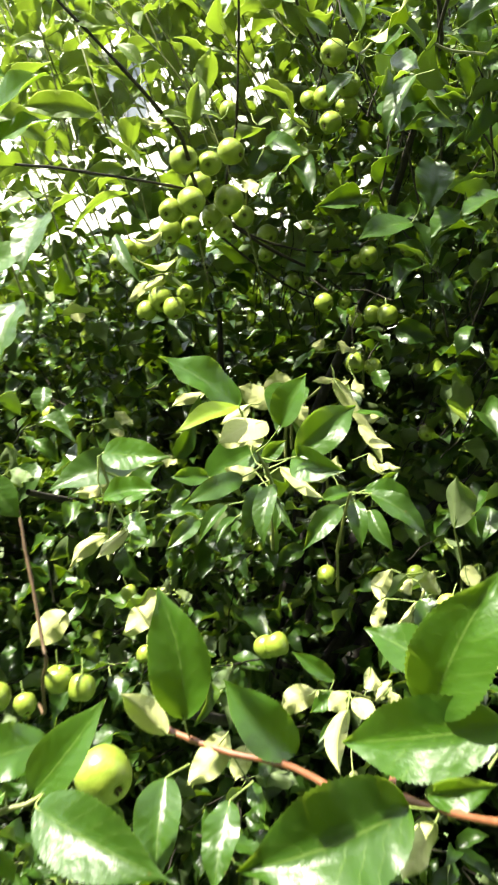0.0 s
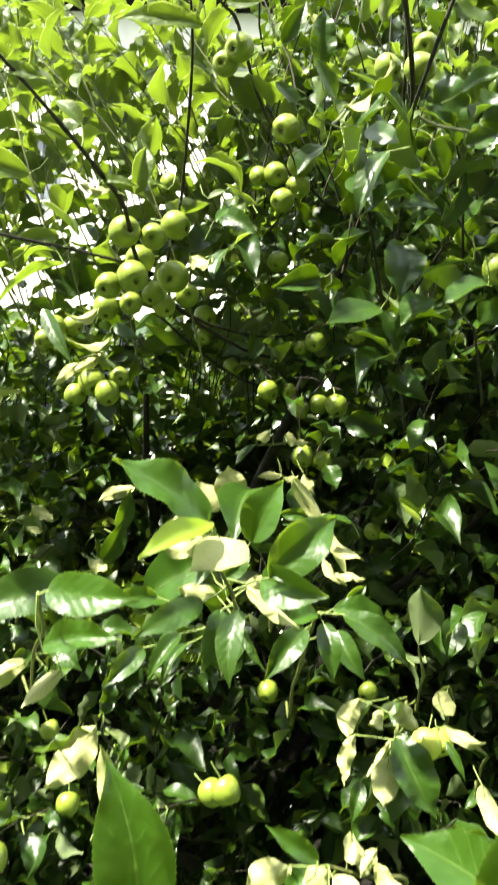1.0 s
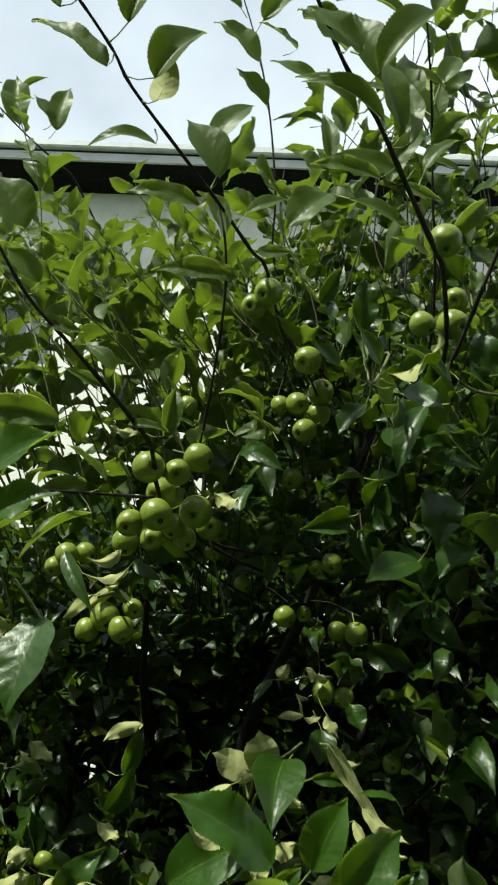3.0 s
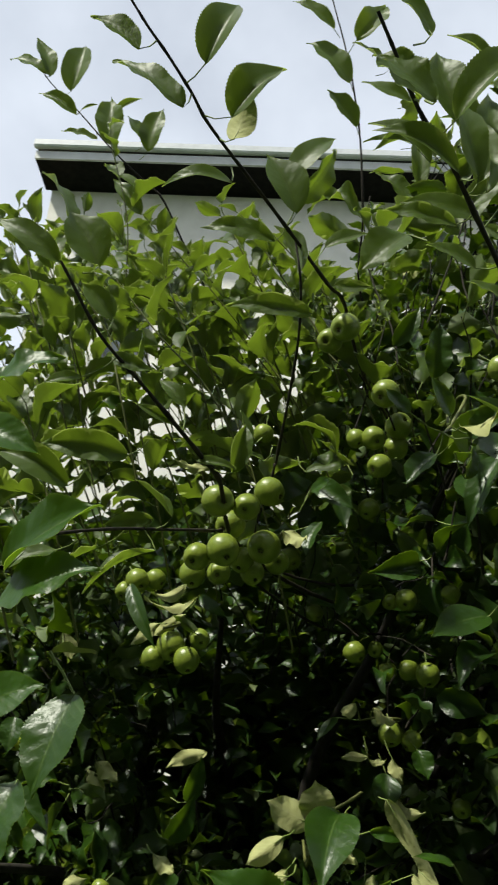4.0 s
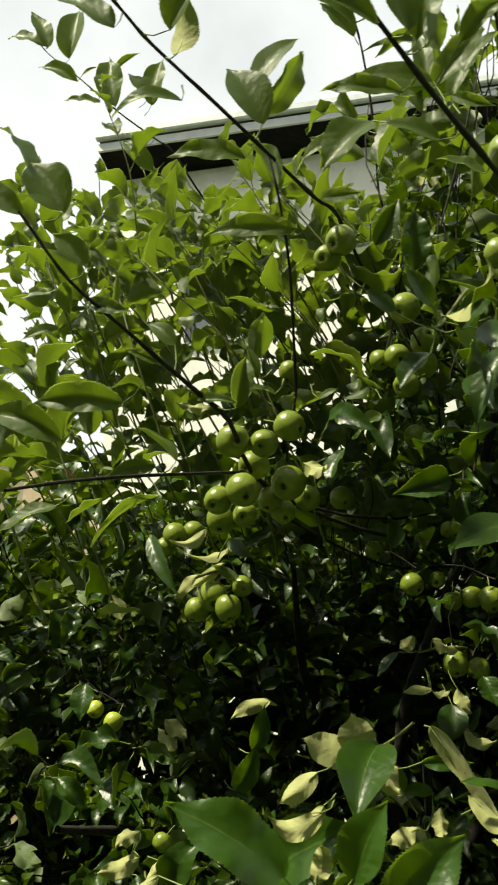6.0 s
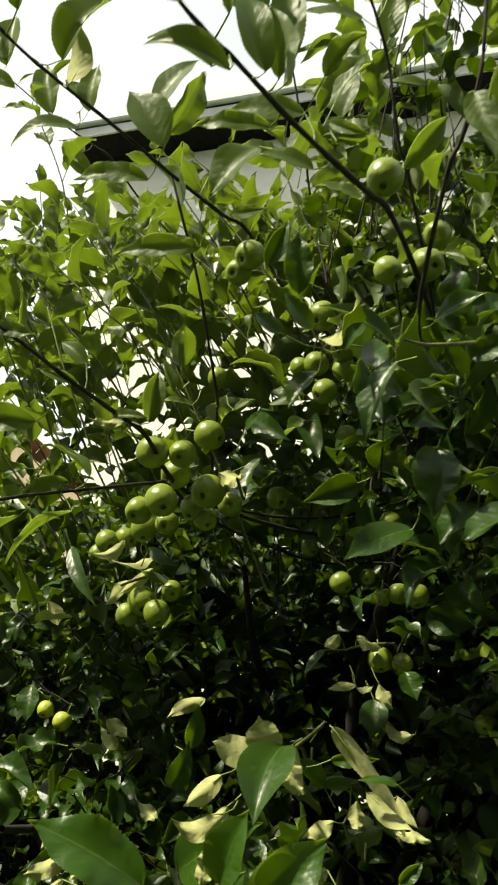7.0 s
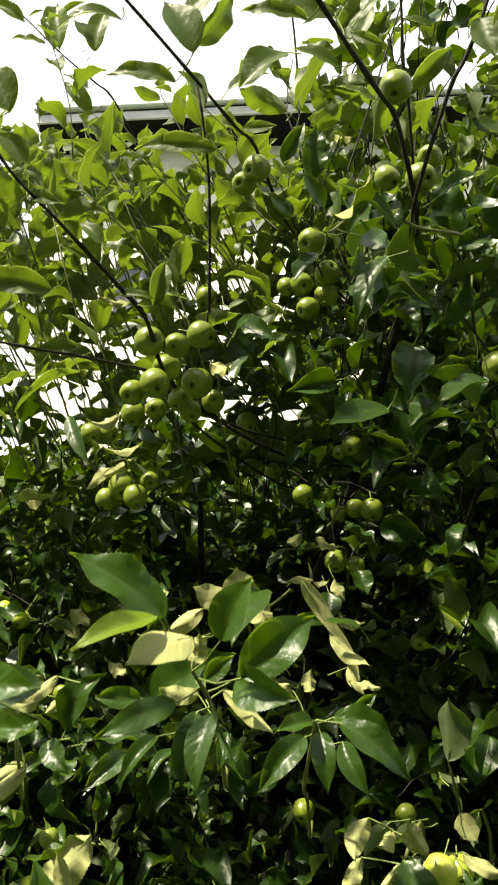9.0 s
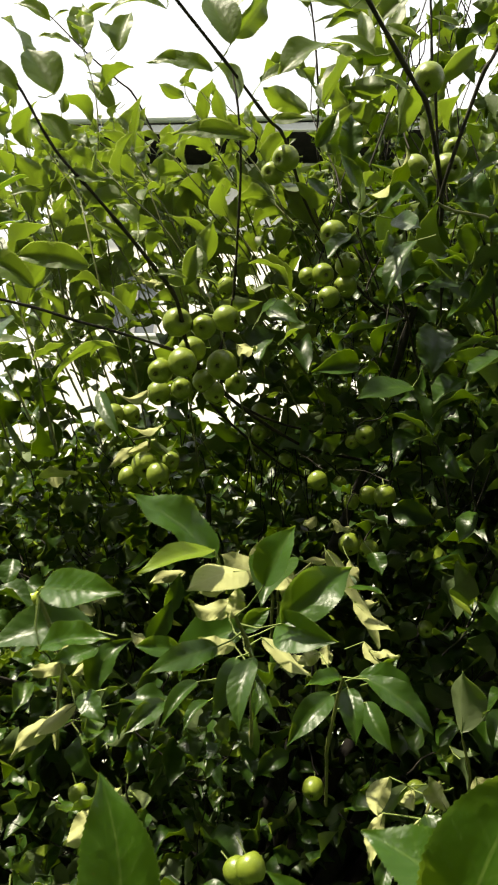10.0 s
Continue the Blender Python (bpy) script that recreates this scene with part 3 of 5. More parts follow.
hero_leaf(spray, (-0.126, 1.14, 2.186), (-0.14, 1.136, 2.234), .4, 40, .05)
hero_leaf(spray, (-0.103, 1.15, 2.167), (-0.148, 1.144, 2.175), .3, 20, .08)

# diagonal twig to the cluster
spray = make_twig('twig', 0.0039, 0.0017, [(-0.157, 1.12, 2.12), (-0.176, 1.06, 2.127), (-0.207, 1.0, 2.144), (-0.247, 0.95, 2.173), (-0.288, 0.91, 2.206), (-0.319, 0.87, 2.25), (-0.329, 0.86, 2.265)])
hero_leaf(spray, (-0.298, 0.9, 2.288), (-0.34, 0.896, 2.357), .72, 0, .05)
hero_leaf(spray, (-0.282, 0.94, 2.245), (-0.324, 0.936, 2.285), .6, 0, .05)
hero_leaf(spray, (-0.34, 0.89, 2.285), (-0.42, 0.88, 2.335), .38, -10, .1)
hero_leaf(spray, (-0.336, 0.89, 2.345), (-0.373, 0.886, 2.419), .5, 60, .06)
hero_leaf(spray, (-0.25, 0.94, 2.185), (-0.246, 0.936, 2.235), .4, 90, .05)
hero_leaf(spray, (-0.2, 1.02, 2.177), (-0.233, 1.016, 2.213), .5, 0, .05)
hero_leaf(spray, (-0.277, 0.94, 2.196), (-0.226, 0.936, 2.176), .4, 20, .08)
hero_leaf(spray, (-0.211, 1.02, 2.154), (-0.258, 1.014, 2.173), .3, -20, .06)
hero_leaf(spray, (-0.168, 1.08, 2.125), (-0.215, 1.072, 2.124), .3, 170, .05)
hero_leaf(spray, (-0.14, 1.08, 2.118), (-0.126, 1.076, 2.186), .45, 30, .06)
hero_leaf(spray, (-0.183, 1.06, 2.123), (-0.134, 1.056, 2.115), .35, 0, .06)
hero_leaf(spray, (-0.308, 0.94, 2.166), (-0.349, 0.934, 2.154), .45, 0, .08)
hero_leaf(spray, (-0.26, 1.02, 2.109), (-0.364, 1.008, 2.111), .4, -30, .1)
hero_leaf(spray, (-0.317, 0.99, 2.055), (-0.411, 0.98, 2.092), .4, -20, .1)

# small high twig far left
spray = make_twig('twig', 0.0026, 0.0012, [(-0.352, 1.5, 2.898), (-0.388, 1.48, 2.926), (-0.464, 1.46, 2.993), (-0.549, 1.45, 3.089), (-0.621, 1.44, 3.163), (-0.655, 1.44, 3.216)])
hero_leaf(spray, (-0.631, 1.44, 3.19), (-0.722, 1.436, 3.236), .4, 0, .08)
hero_leaf(spray, (-0.623, 1.44, 3.181), (-0.672, 1.438, 3.286), .4, 20, .05)
hero_leaf(spray, (-0.572, 1.44, 3.137), (-0.56, 1.436, 3.277), .5, 0, .06)
hero_leaf(spray, (-0.554, 1.45, 3.081), (-0.642, 1.444, 3.131), .4, -10, .08)
hero_leaf(spray, (-0.544, 1.45, 3.097), (-0.511, 1.446, 3.109), .4, 0, .05)
hero_leaf(spray, (-0.467, 1.45, 2.997), (-0.485, 1.446, 3.13), .5, 0, .05)
hero_leaf(spray, (-0.503, 1.46, 3.024), (-0.579, 1.456, 3.03), .36, 0, .08)
hero_leaf(spray, (-0.478, 1.46, 3.099), (-0.419, 1.456, 3.136), .3, 20, .08)
hero_leaf(spray, (-0.395, 1.47, 3.007), (-0.372, 1.466, 3.121), .5, 0, .06)
hero_leaf(spray, (-0.403, 1.47, 3.026), (-0.443, 1.466, 3.113), .4, 30, .06)
hero_leaf(spray, (-0.401, 1.47, 2.902), (-0.46, 1.468, 2.946), .5, 20, .05)
hero_leaf(spray, (-0.396, 1.5, 2.861), (-0.467, 1.496, 2.957), .36, -10, .06)

# twig between
spray = make_twig('twig', 0.0026, 0.0013, [(0.05, 1.4, 2.789), (0.039, 1.35, 2.936), (0.02, 1.3, 3.024), (0.002, 1.29, 3.121), (-0.022, 1.27, 3.208), (-0.041, 1.26, 3.295)])
hero_leaf(spray, (0.011, 1.26, 2.989), (-0.072, 1.256, 3.091), .45, 0, .08)
hero_leaf(spray, (-0.022, 1.24, 3.103), (-0.103, 1.236, 3.168), .42, 0, .08)
hero_leaf(spray, (0.022, 1.26, 3.101), (0.079, 1.258, 3.201), .5, 10, .06)
hero_leaf(spray, (0.087, 1.27, 3.037), (0.015, 1.266, 3.1), .4, 20, .06)
hero_leaf(spray, (0.027, 1.3, 2.92), (-0.029, 1.296, 3.008), .45, 0, .06)
hero_leaf(spray, (0.126, 1.27, 2.953), (0.033, 1.266, 2.998), .36, -10, .08)
hero_leaf(spray, (0.141, 1.32, 2.898), (0.041, 1.316, 2.901), .3, 0, .1)
hero_leaf(spray, (0.133, 1.32, 2.931), (0.064, 1.316, 2.874), .45, 70, .06)
hero_leaf(spray, (0.133, 1.27, 2.759), (0.131, 1.266, 2.875), .34, 10, .05)
hero_leaf(spray, (0.126, 1.27, 2.704), (0.059, 1.266, 2.782), .4, 0, .06)
hero_leaf(spray, (0.117, 1.32, 2.832), (0.053, 1.316, 2.824), .4, 60, .06)

# reddish level twig
spray = make_twig('twig', 0.0028, 0.0019, [(-0.155, 1.22, 2.085), (-0.168, 1.19, 2.079), (-0.225, 1.06, 2.033), (-0.256, 1.0, 2.011), (-0.281, 0.92, 1.979), (-0.305, 0.85, 1.948)])
hero_leaf(spray, (-0.225, 1.04, 2.038), (-0.282, 1.036, 2.027), .4, -30, .06)
hero_leaf(spray, (-0.206, 1.06, 2.049), (-0.257, 1.056, 2.089), .45, 60, .06)
hero_leaf(spray, (-0.218, 1.04, 2.001), (-0.3, 1.032, 1.956), .36, 50, .06)
hero_leaf(spray, (-0.283, 1.04, 2.001), (-0.322, 1.034, 1.971), .4, 70, .06)
hero_leaf(spray, (-0.317, 0.99, 1.98), (-0.384, 0.982, 1.952), .4, 20, .05)

# rosette in front
spray = make_twig('rosette_stem', .0023, .0016, [(-0.022, 0.930, 1.578), (-0.025, 0.895, 1.596), (-0.036, 0.860, 1.616)])
hero_leaf(spray, (-0.047, 0.770, 1.645), (-0.117, 0.740, 1.690), 0.47, 14, 0.05)
hero_leaf(spray, (-0.010, 0.840, 1.639), (0.018, 0.820, 1.689), 0.58, -8, 0.06)
hero_leaf(spray, (0.006, 0.860, 1.610), (0.070, 0.870, 1.666), 0.50, 18, 0.06)
hero_leaf(spray, (0.000, 0.880, 1.612), (0.056, 0.840, 1.591), 0.50, 35, 0.10)
hero_leaf(spray, (-0.053, 0.880, 1.592), (-0.113, 0.840, 1.558), 0.36, -12, 0.10)
hero_leaf(spray, (-0.074, 0.920, 1.566), (-0.104, 0.900, 1.526), 0.36, 10, 0.12)
hero_leaf(spray, (-0.036, 0.900, 1.586), (-0.055, 0.880, 1.530), 0.46, -12, 0.12)
hero_leaf(spray, (-0.020, 0.890, 1.585), (-0.029, 0.870, 1.517), 0.40, 15, 0.14)
hero_leaf(spray, (-0.018, 0.930, 1.575), (0.007, 0.920, 1.531), 0.20, 40, 0.08)
hero_leaf(spray, (-0.034, 0.930, 1.616), (-0.007, 0.930, 1.639), 0.55, 20, 0.05)
hero_leaf(spray, (-0.098, 0.950, 1.602), (-0.141, 0.940, 1.600), 0.50, -10, 0.10)
hero_leaf(spray, (-0.113, 0.980, 1.555), (-0.149, 0.960, 1.517), 0.45, -10, 0.12)
hero_leaf(spray, (-0.206, 1.020, 1.566), (-0.177, 1.000, 1.535), 0.62, 10, 0.06)
hero_leaf(spray, (-0.070, 1.000, 1.559), (-0.092, 0.980, 1.525), 0.35, 20, 0.12)
hero_leaf(spray, (-0.015, 0.970, 1.574), (-0.023, 0.960, 1.538), 0.40, 0, 0.10)
hero_leaf(spray, (-0.043, 0.720, 1.636), (-0.093, 0.685, 1.603), 0.38, 12, 0.10, LIME_MATS)
hero_leaf(spray, (-0.019, 0.735, 1.624), (-0.059, 0.700, 1.598), 0.66, 188, -0.08)
hero_leaf(spray, (-0.013, 0.900, 1.605), (0.034, 0.880, 1.566), 0.28, 168, 0.06)
hero_leaf(spray, (-0.047, 0.930, 1.628), (-0.038, 0.920, 1.660), 0.50, 185, 0.05)
hero_leaf(spray, (-0.042, 0.950, 1.605), (-0.078, 0.930, 1.609), 0.45, 176, 0.06)
hero_leaf(spray, (-0.196, 1.000, 1.628), (-0.232, 0.980, 1.604), 0.32, 170, 0.08)

# second rosette beside it
spray = make_twig('rosette_stem', .0021, .0017, [(0.054, 1.140, 1.527), (0.064, 1.080, 1.573), (0.069, 1.040, 1.591)])
hero_leaf(spray, (0.092, 1.020, 1.587), (0.162, 1.020, 1.536), 0.44, -10, 0.10)
hero_leaf(spray, (0.086, 1.050, 1.594), (0.150, 1.060, 1.576), 0.48, -15, 0.10)
hero_leaf(spray, (0.073, 1.030, 1.578), (0.079, 1.010, 1.522), 0.48, 5, 0.10)
hero_leaf(spray, (0.057, 1.060, 1.575), (0.009, 1.040, 1.521), 0.46, -5, 0.12)
hero_leaf(spray, (0.065, 1.020, 1.588), (0.029, 1.000, 1.578), 0.50, 12, 0.05)
hero_leaf(spray, (0.097, 1.100, 1.573), (0.123, 1.080, 1.519), 0.45, 10, 0.10)
hero_leaf(spray, (0.044, 1.080, 1.624), (0.019, 1.080, 1.611), 0.60, 160, 0.05)
hero_leaf(spray, (0.111, 1.120, 1.605), (0.137, 1.120, 1.626), 0.45, 20, 0.05)

# leaves by the edge, near
spray = make_twig('shoot', .0017, .0014, [(-0.188, 0.86, 1.567), (-0.172, 0.76, 1.58), (-0.151, 0.65, 1.582)])
hero_leaf(spray, (-0.14, 0.62, 1.58), (-0.083, 0.6, 1.572), .42, 10, .08)
hero_leaf(spray, (-0.149, 0.66, 1.549), (-0.096, 0.64, 1.551), .36, 0, .08)
hero_leaf(spray, (-0.131, 0.75, 1.567), (-0.163, 0.74, 1.551), .5, 0, .05)
hero_leaf(spray, (-0.17, 0.85, 1.535), (-0.2, 0.84, 1.506), .34, 175, .06)
hero_leaf(spray, (-0.173, 1.1, 1.476), (-0.221, 1.06, 1.416), .45, 170, .08)

# pale group low down
spray = make_twig('shoot', .0021, .0017, [(-0.014, 1.18, 1.711), (-0.028, 1.15, 1.732)])
hero_leaf(spray, (-0.027, 1.14, 1.728), (-0.078, 1.12, 1.749), .62, 178, .06)
hero_leaf(spray, (-0.019, 1.14, 1.729), (-0.025, 1.12, 1.772), .85, 175, -.05)
hero_leaf(spray, (0.001, 1.110, 1.740), (-0.020, 1.040, 1.672), 0.56, 0, 0.08)
hero_leaf(spray, (-0.059, 1.080, 1.714), (-0.096, 1.065, 1.686), 0.45, 172, 0.06)
hero_leaf(spray, (0.043, 1.2, 1.726), (0.099, 1.2, 1.724), .3, 30, .06)

# folded leaf
spray = make_twig('shoot', .0021, .0017, [(-0.008, 1.27, 1.742), (0.022, 1.24, 1.759), (0.037, 1.23, 1.77)])
hero_leaf(spray, (0.054, 1.130, 1.758), (0.133, 1.140, 1.653), 0.17, 166, 0.06)
hero_leaf(spray, (-0.053, 1.060, 1.678), (-0.104, 1.045, 1.677), 0.42, 170, 0.08)
hero_leaf(spray, (-0.054, 1.080, 1.684), (-0.075, 1.065, 1.648), 0.36, 172, 0.05)
hero_leaf(spray, (-0.125, 1.15, 1.619), (-0.021, 1.1, 1.667), .5, 0, .08)
hero_leaf(spray, (0.008, 1.130, 1.741), (0.023, 1.115, 1.695), 0.55, 172, 0.05)

# pale hanging leaf
spray = make_twig('shoot', .0021, .0017, [(0.254, 1.36, 1.518), (0.242, 1.33, 1.556)])
hero_leaf(spray, (0.238, 1.31, 1.562), (0.239, 1.28, 1.638), .66, 139, .04)
hero_leaf(spray, (0.28, 1.35, 1.582), (0.275, 1.33, 1.532), .7, 0, .05)
hero_leaf(spray, (0.119, 1.1, 1.698), (0.078, 1.1, 1.703), .3, 30, .05)
hero_leaf(spray, (0.086, 1.120, 1.691), (0.132, 1.105, 1.654), 0.3, 172, 0.06)
hero_leaf(spray, (0.109, 1.200, 1.648), (0.147, 1.185, 1.640), 0.3, 172, 0.05)
hero_leaf(spray, (0.236, 1.4, 1.551), (0.274, 1.4, 1.541), .5, 138, .04)

# junction at the right
spray = make_twig('green_twig', .0018, .0016, [(0.128, 0.98, 2.183), (0.098, 0.93, 2.121), (0.089, 0.92, 2.108)])
hero_leaf(spray, (0.085, 0.86, 2.098), (0.064, 0.84, 2.13), .45, 0, .06)
hero_leaf(spray, (0.073, 0.88, 2.15), (0.078, 0.86, 2.209), .45, 10, .05)
hero_leaf(spray, (0.094, 0.86, 2.086), (0.136, 0.8, 2.086), .36, 160, .1)
hero_leaf(spray, (0.051, 0.9, 2.12), (0.025, 0.9, 2.145), .5, 0, .05)
hero_leaf(spray, (0.083, 0.93, 2.088), (0.051, 0.93, 2.05), .6, 20, .05)
hero_leaf(spray, (0.111, 0.9, 2.094), (0.15, 0.88, 2.124), .5, 0, .06)
hero_leaf(spray, (0.129, 0.93, 2.11), (0.161, 0.9, 2.063), .4, 30, .05)
hero_leaf(spray, (0.116, 0.95, 2.07), (0.13, 0.95, 2.11), .5, 60, .05)
hero_leaf(spray, (0.038, 0.92, 2.212), (0.065, 0.9, 2.253), .4, 20, .06)

# long-stalked leaves at the right
spray = make_twig('green_twig', .0021, .0017, [(0.236, 0.9, 2.084), (0.188, 0.87, 2.073), (0.169, 0.86, 2.076)])
hero_leaf(spray, (0.196, 0.8, 2.06), (0.235, 0.78, 2.067), .5, 0, .08)
hero_leaf(spray, (0.161, 0.97, 2.108), (0.12, 0.97, 2.024), .36, 30, .08)
hero_leaf(spray, (0.223, 0.98, 2.075), (0.163, 0.96, 2.07), .5, 30, .05)
hero_leaf(spray, (0.257, 0.95, 1.932), (0.203, 0.94, 1.903), .7, 30, .05)
hero_leaf(spray, (0.223, 1.0, 2.031), (0.257, 0.98, 2.088), .4, 60, .05)
hero_leaf(spray, (0.16, 0.87, 2.074), (0.093, 0.83, 2.105), .28, 15, .06)
hero_leaf(spray, (0.228, 0.9, 2.069), (0.266, 0.9, 2.083), .6, 20, .05)
hero_leaf(spray, (0.259, 1.0, 1.985), (0.193, 1.0, 1.971), .4, 60, .05)
hero_leaf(spray, (0.198, 1.08, 2.048), (0.184, 1.06, 1.965), .6, 0, .05)
hero_leaf(spray, (0.161, 1.06, 1.952), (0.087, 1.03, 1.913), .44, 0, .06)
hero_leaf(spray, (0.236, 1.1, 1.985), (0.188, 1.08, 1.937), .6, 20, .05)

# near leaves, low
spray = make_twig('red_twig', .0030, .0026, [(0.06, 0.62, 1.312), (0.002, 0.7, 1.332), (-0.051, 0.73, 1.337), (-0.103, 0.76, 1.348), (-0.156, 0.8, 1.363)])
hero_leaf(spray, (-0.094, 0.74, 1.363), (-0.115, 0.72, 1.476), .5, 0, .05)
hero_leaf(spray, (0.002, 0.72, 1.338), (-0.055, 0.7, 1.401), .56, 15, .1)
hero_leaf(spray, (-0.11, 0.75, 1.349), (-0.148, 0.73, 1.387), .5, 172, .05)
hero_leaf(spray, (-0.055, 0.74, 1.353), (-0.09, 0.72, 1.312), .52, 170, .05)
hero_leaf(spray, (-0.099, 0.68, 1.328), (-0.099, 0.64, 1.26), .5, 0, .06)
hero_leaf(spray, (-0.046, 0.66, 1.316), (-0.055, 0.62, 1.263), .45, 10, .06)
hero_leaf(spray, (-0.131, 0.85, 1.43), (-0.134, 0.84, 1.478), .35, 172, .05)
hero_leaf(spray, (0.039, 0.85, 1.384), (-0.003, 0.84, 1.413), .36, 0, .06)
hero_leaf(spray, (-0.038, 0.76, 1.307), (-0.024, 0.74, 1.28), .5, 30, .05)
spray = make_twig('red_twig', .0026, .0024, [(0.141, 0.5, 1.336), (0.114, 0.54, 1.336), (0.086, 0.58, 1.335), (0.072, 0.6, 1.34), (0.082, 0.62, 1.352)])
hero_leaf(spray, (0.096, 0.570, 1.390), (0.142, 0.540, 1.485), 0.55, 0, 0.06)
hero_leaf(spray, (0.143, 0.560, 1.387), (0.038, 0.600, 1.369), 0.52, -15, 0.08)
hero_leaf(spray, (0.115, 0.580, 1.410), (0.056, 0.600, 1.445), 0.56, 10, 0.06)
hero_leaf(spray, (0.078, 0.55, 1.339), (-0.028, 0.52, 1.309), .62, 0, .06)
hero_leaf(spray, (0.09, 0.56, 1.344), (0.134, 0.55, 1.353), .5, 20, .05)
hero_leaf(spray, (0.094, 0.55, 1.33), (0.07, 0.54, 1.298), .5, 170, .05)
hero_leaf(spray, (0.049, 0.7, 1.279), (0.086, 0.66, 1.26), .5, 10, .05)
spray = make_twig('shoot', .0021, .0017, [(-0.209, 0.6, 1.318), (-0.185, 0.6, 1.326), (-0.173, 0.6, 1.333)])
hero_leaf(spray, (-0.183, 0.64, 1.362), (-0.246, 0.6, 1.354), .55, 0, .08)
hero_leaf(spray, (-0.189, 0.62, 1.327), (-0.131, 0.6, 1.398), .4, 0, .06)
hero_leaf(spray, (-0.165, 0.56, 1.334), (-0.071, 0.52, 1.303), .44, 0, .06)
hero_leaf(spray, (-0.201, 0.6, 1.333), (-0.233, 0.58, 1.31), .5, 10, .05)
hero_leaf(spray, (-0.208, 0.6, 1.296), (-0.192, 0.6, 1.274), .6, 10, .05)

# pale drooping spray round the low pale apples
spray = make_twig('shoot', .0018, .0014, [(0.180, 1.140, 1.493), (0.165, 1.120, 1.470), (0.155, 1.100, 1.454)])
hero_leaf(spray, (0.156, 1.090, 1.459), (0.190, 1.075, 1.376), 0.5, 0, 0.08)
hero_leaf(spray, (0.165, 1.100, 1.435), (0.144, 1.085, 1.370), 0.5, 15, 0.06)
hero_leaf(spray, (0.180, 1.100, 1.464), (0.161, 1.085, 1.497), 0.55, 174, 0.05)
hero_leaf(spray, (0.144, 1.080, 1.438), (0.132, 1.065, 1.390), 0.62, 172, 0.05)
hero_leaf(spray, (0.151, 1.100, 1.454), (0.118, 1.085, 1.417), 0.16, 170, 0.04)
hero_leaf(spray, (0.114, 1.120, 1.459), (0.101, 1.105, 1.409), 0.34, 172, 0.08)
hero_leaf(spray, (0.124, 1.140, 1.497), (0.107, 1.125, 1.452), 0.5, 172, 0.06)
hero_leaf(spray, (0.149, 1.140, 1.485), (0.130, 1.125, 1.469), 0.6, 174, 0.05)
hero_leaf(spray, (0.115, 1.100, 1.412), (0.102, 1.085, 1.373), 0.4, 0, 0.06)
hero_leaf(spray, (0.169, 1.090, 1.401), (0.170, 1.075, 1.377), 0.5, 0, 0.06)
spray = make_twig('shoot', .0018, .0014, [(0.286, 1.200, 1.427), (0.240, 1.170, 1.450), (0.215, 1.150, 1.462)])
hero_leaf(spray, (0.223, 1.140, 1.465), (0.266, 1.125, 1.450), 0.36, 172, 0.06)
hero_leaf(spray, (0.232, 1.200, 1.502), (0.247, 1.185, 1.473), 0.75, 172, 0.05)
hero_leaf(spray, (0.222, 1.140, 1.449), (0.238, 1.125, 1.406), 0.2, 20, 0.05)
hero_leaf(spray, (0.255, 1.120, 1.403), (0.261, 1.105, 1.348), 0.4, 172, 0.06)
# turned leaves with the sunlit underside at the tip of a low reddish shoot
spray = make_twig('shoot', .0018, .0014, [(0.133, 0.970, 1.343), (0.091, 0.950, 1.351), (0.057, 0.930, 1.364)])
hero_leaf(spray, (0.022, 0.930, 1.365), (-0.017, 0.915, 1.343), 0.6, 172, 0.06)
hero_leaf(spray, (0.054, 0.910, 1.349), (0.044, 0.895, 1.285), 0.34, 173, 0.05)
hero_leaf(spray, (0.059, 0.920, 1.357), (0.084, 0.905, 1.341), 0.62, 174, 0.06)
hero_leaf(spray, (0.082, 0.950, 1.388), (0.074, 0.935, 1.361), 0.6, 172, 0.05)
hero_leaf(spray, (0.100, 0.940, 1.364), (0.126, 0.925, 1.332), 0.4, 172, 0.08)
hero_leaf(spray, (0.104, 0.950, 1.373), (0.083, 0.935, 1.352), 0.45, 174, 0.05)
hero_leaf(spray, (0.057, 0.930, 1.360), (0.034, 0.915, 1.346), 0.7, 168, 0.05)
hero_leaf(spray, (0.040, 0.940, 1.362), (0.014, 0.925, 1.342), 0.55, 0, 0.08)
hero_leaf(spray, (0.065, 0.960, 1.301), (0.112, 0.945, 1.333), 0.5, 0, 0.08)
hero_leaf(spray, (0.056, 0.880, 1.294), (0.066, 0.865, 1.263), 0.4, 172, 0.05)
hero_leaf(spray, (0.043, 0.950, 1.335), (0.022, 0.935, 1.308), 0.25, 10, 0.05)
hero_leaf(spray, (-0.048, 0.850, 1.322), (-0.058, 0.835, 1.293), 0.6, 172, 0.05)

# far left leaves
spray = make_twig('shoot', .0021, .0017, [(-0.352, 0.9, 1.535), (-0.365, 0.88, 1.571)])
hero_leaf(spray, (-0.16, 0.84, 1.603), (-0.246, 0.82, 1.574), .44, 0, .1)
hero_leaf(spray, (-0.253, 1.1, 1.546), (-0.306, 1.1, 1.502), .34, 172, .06)
hero_leaf(spray, (-0.3, 0.8, 1.586), (-0.268, 0.8, 1.546), .7, 10, .06)
hero_leaf(spray, (-0.305, 1.1, 1.443), (-0.358, 1.1, 1.4), .6, 170, .05)
hero_leaf(spray, (-0.295, 0.75, 1.779), (-0.242, 0.74, 1.802), .6, 0, .05)
hero_leaf(spray, (-0.239, 0.7, 1.735), (-0.251, 0.68, 1.666), .58, 20, .06)
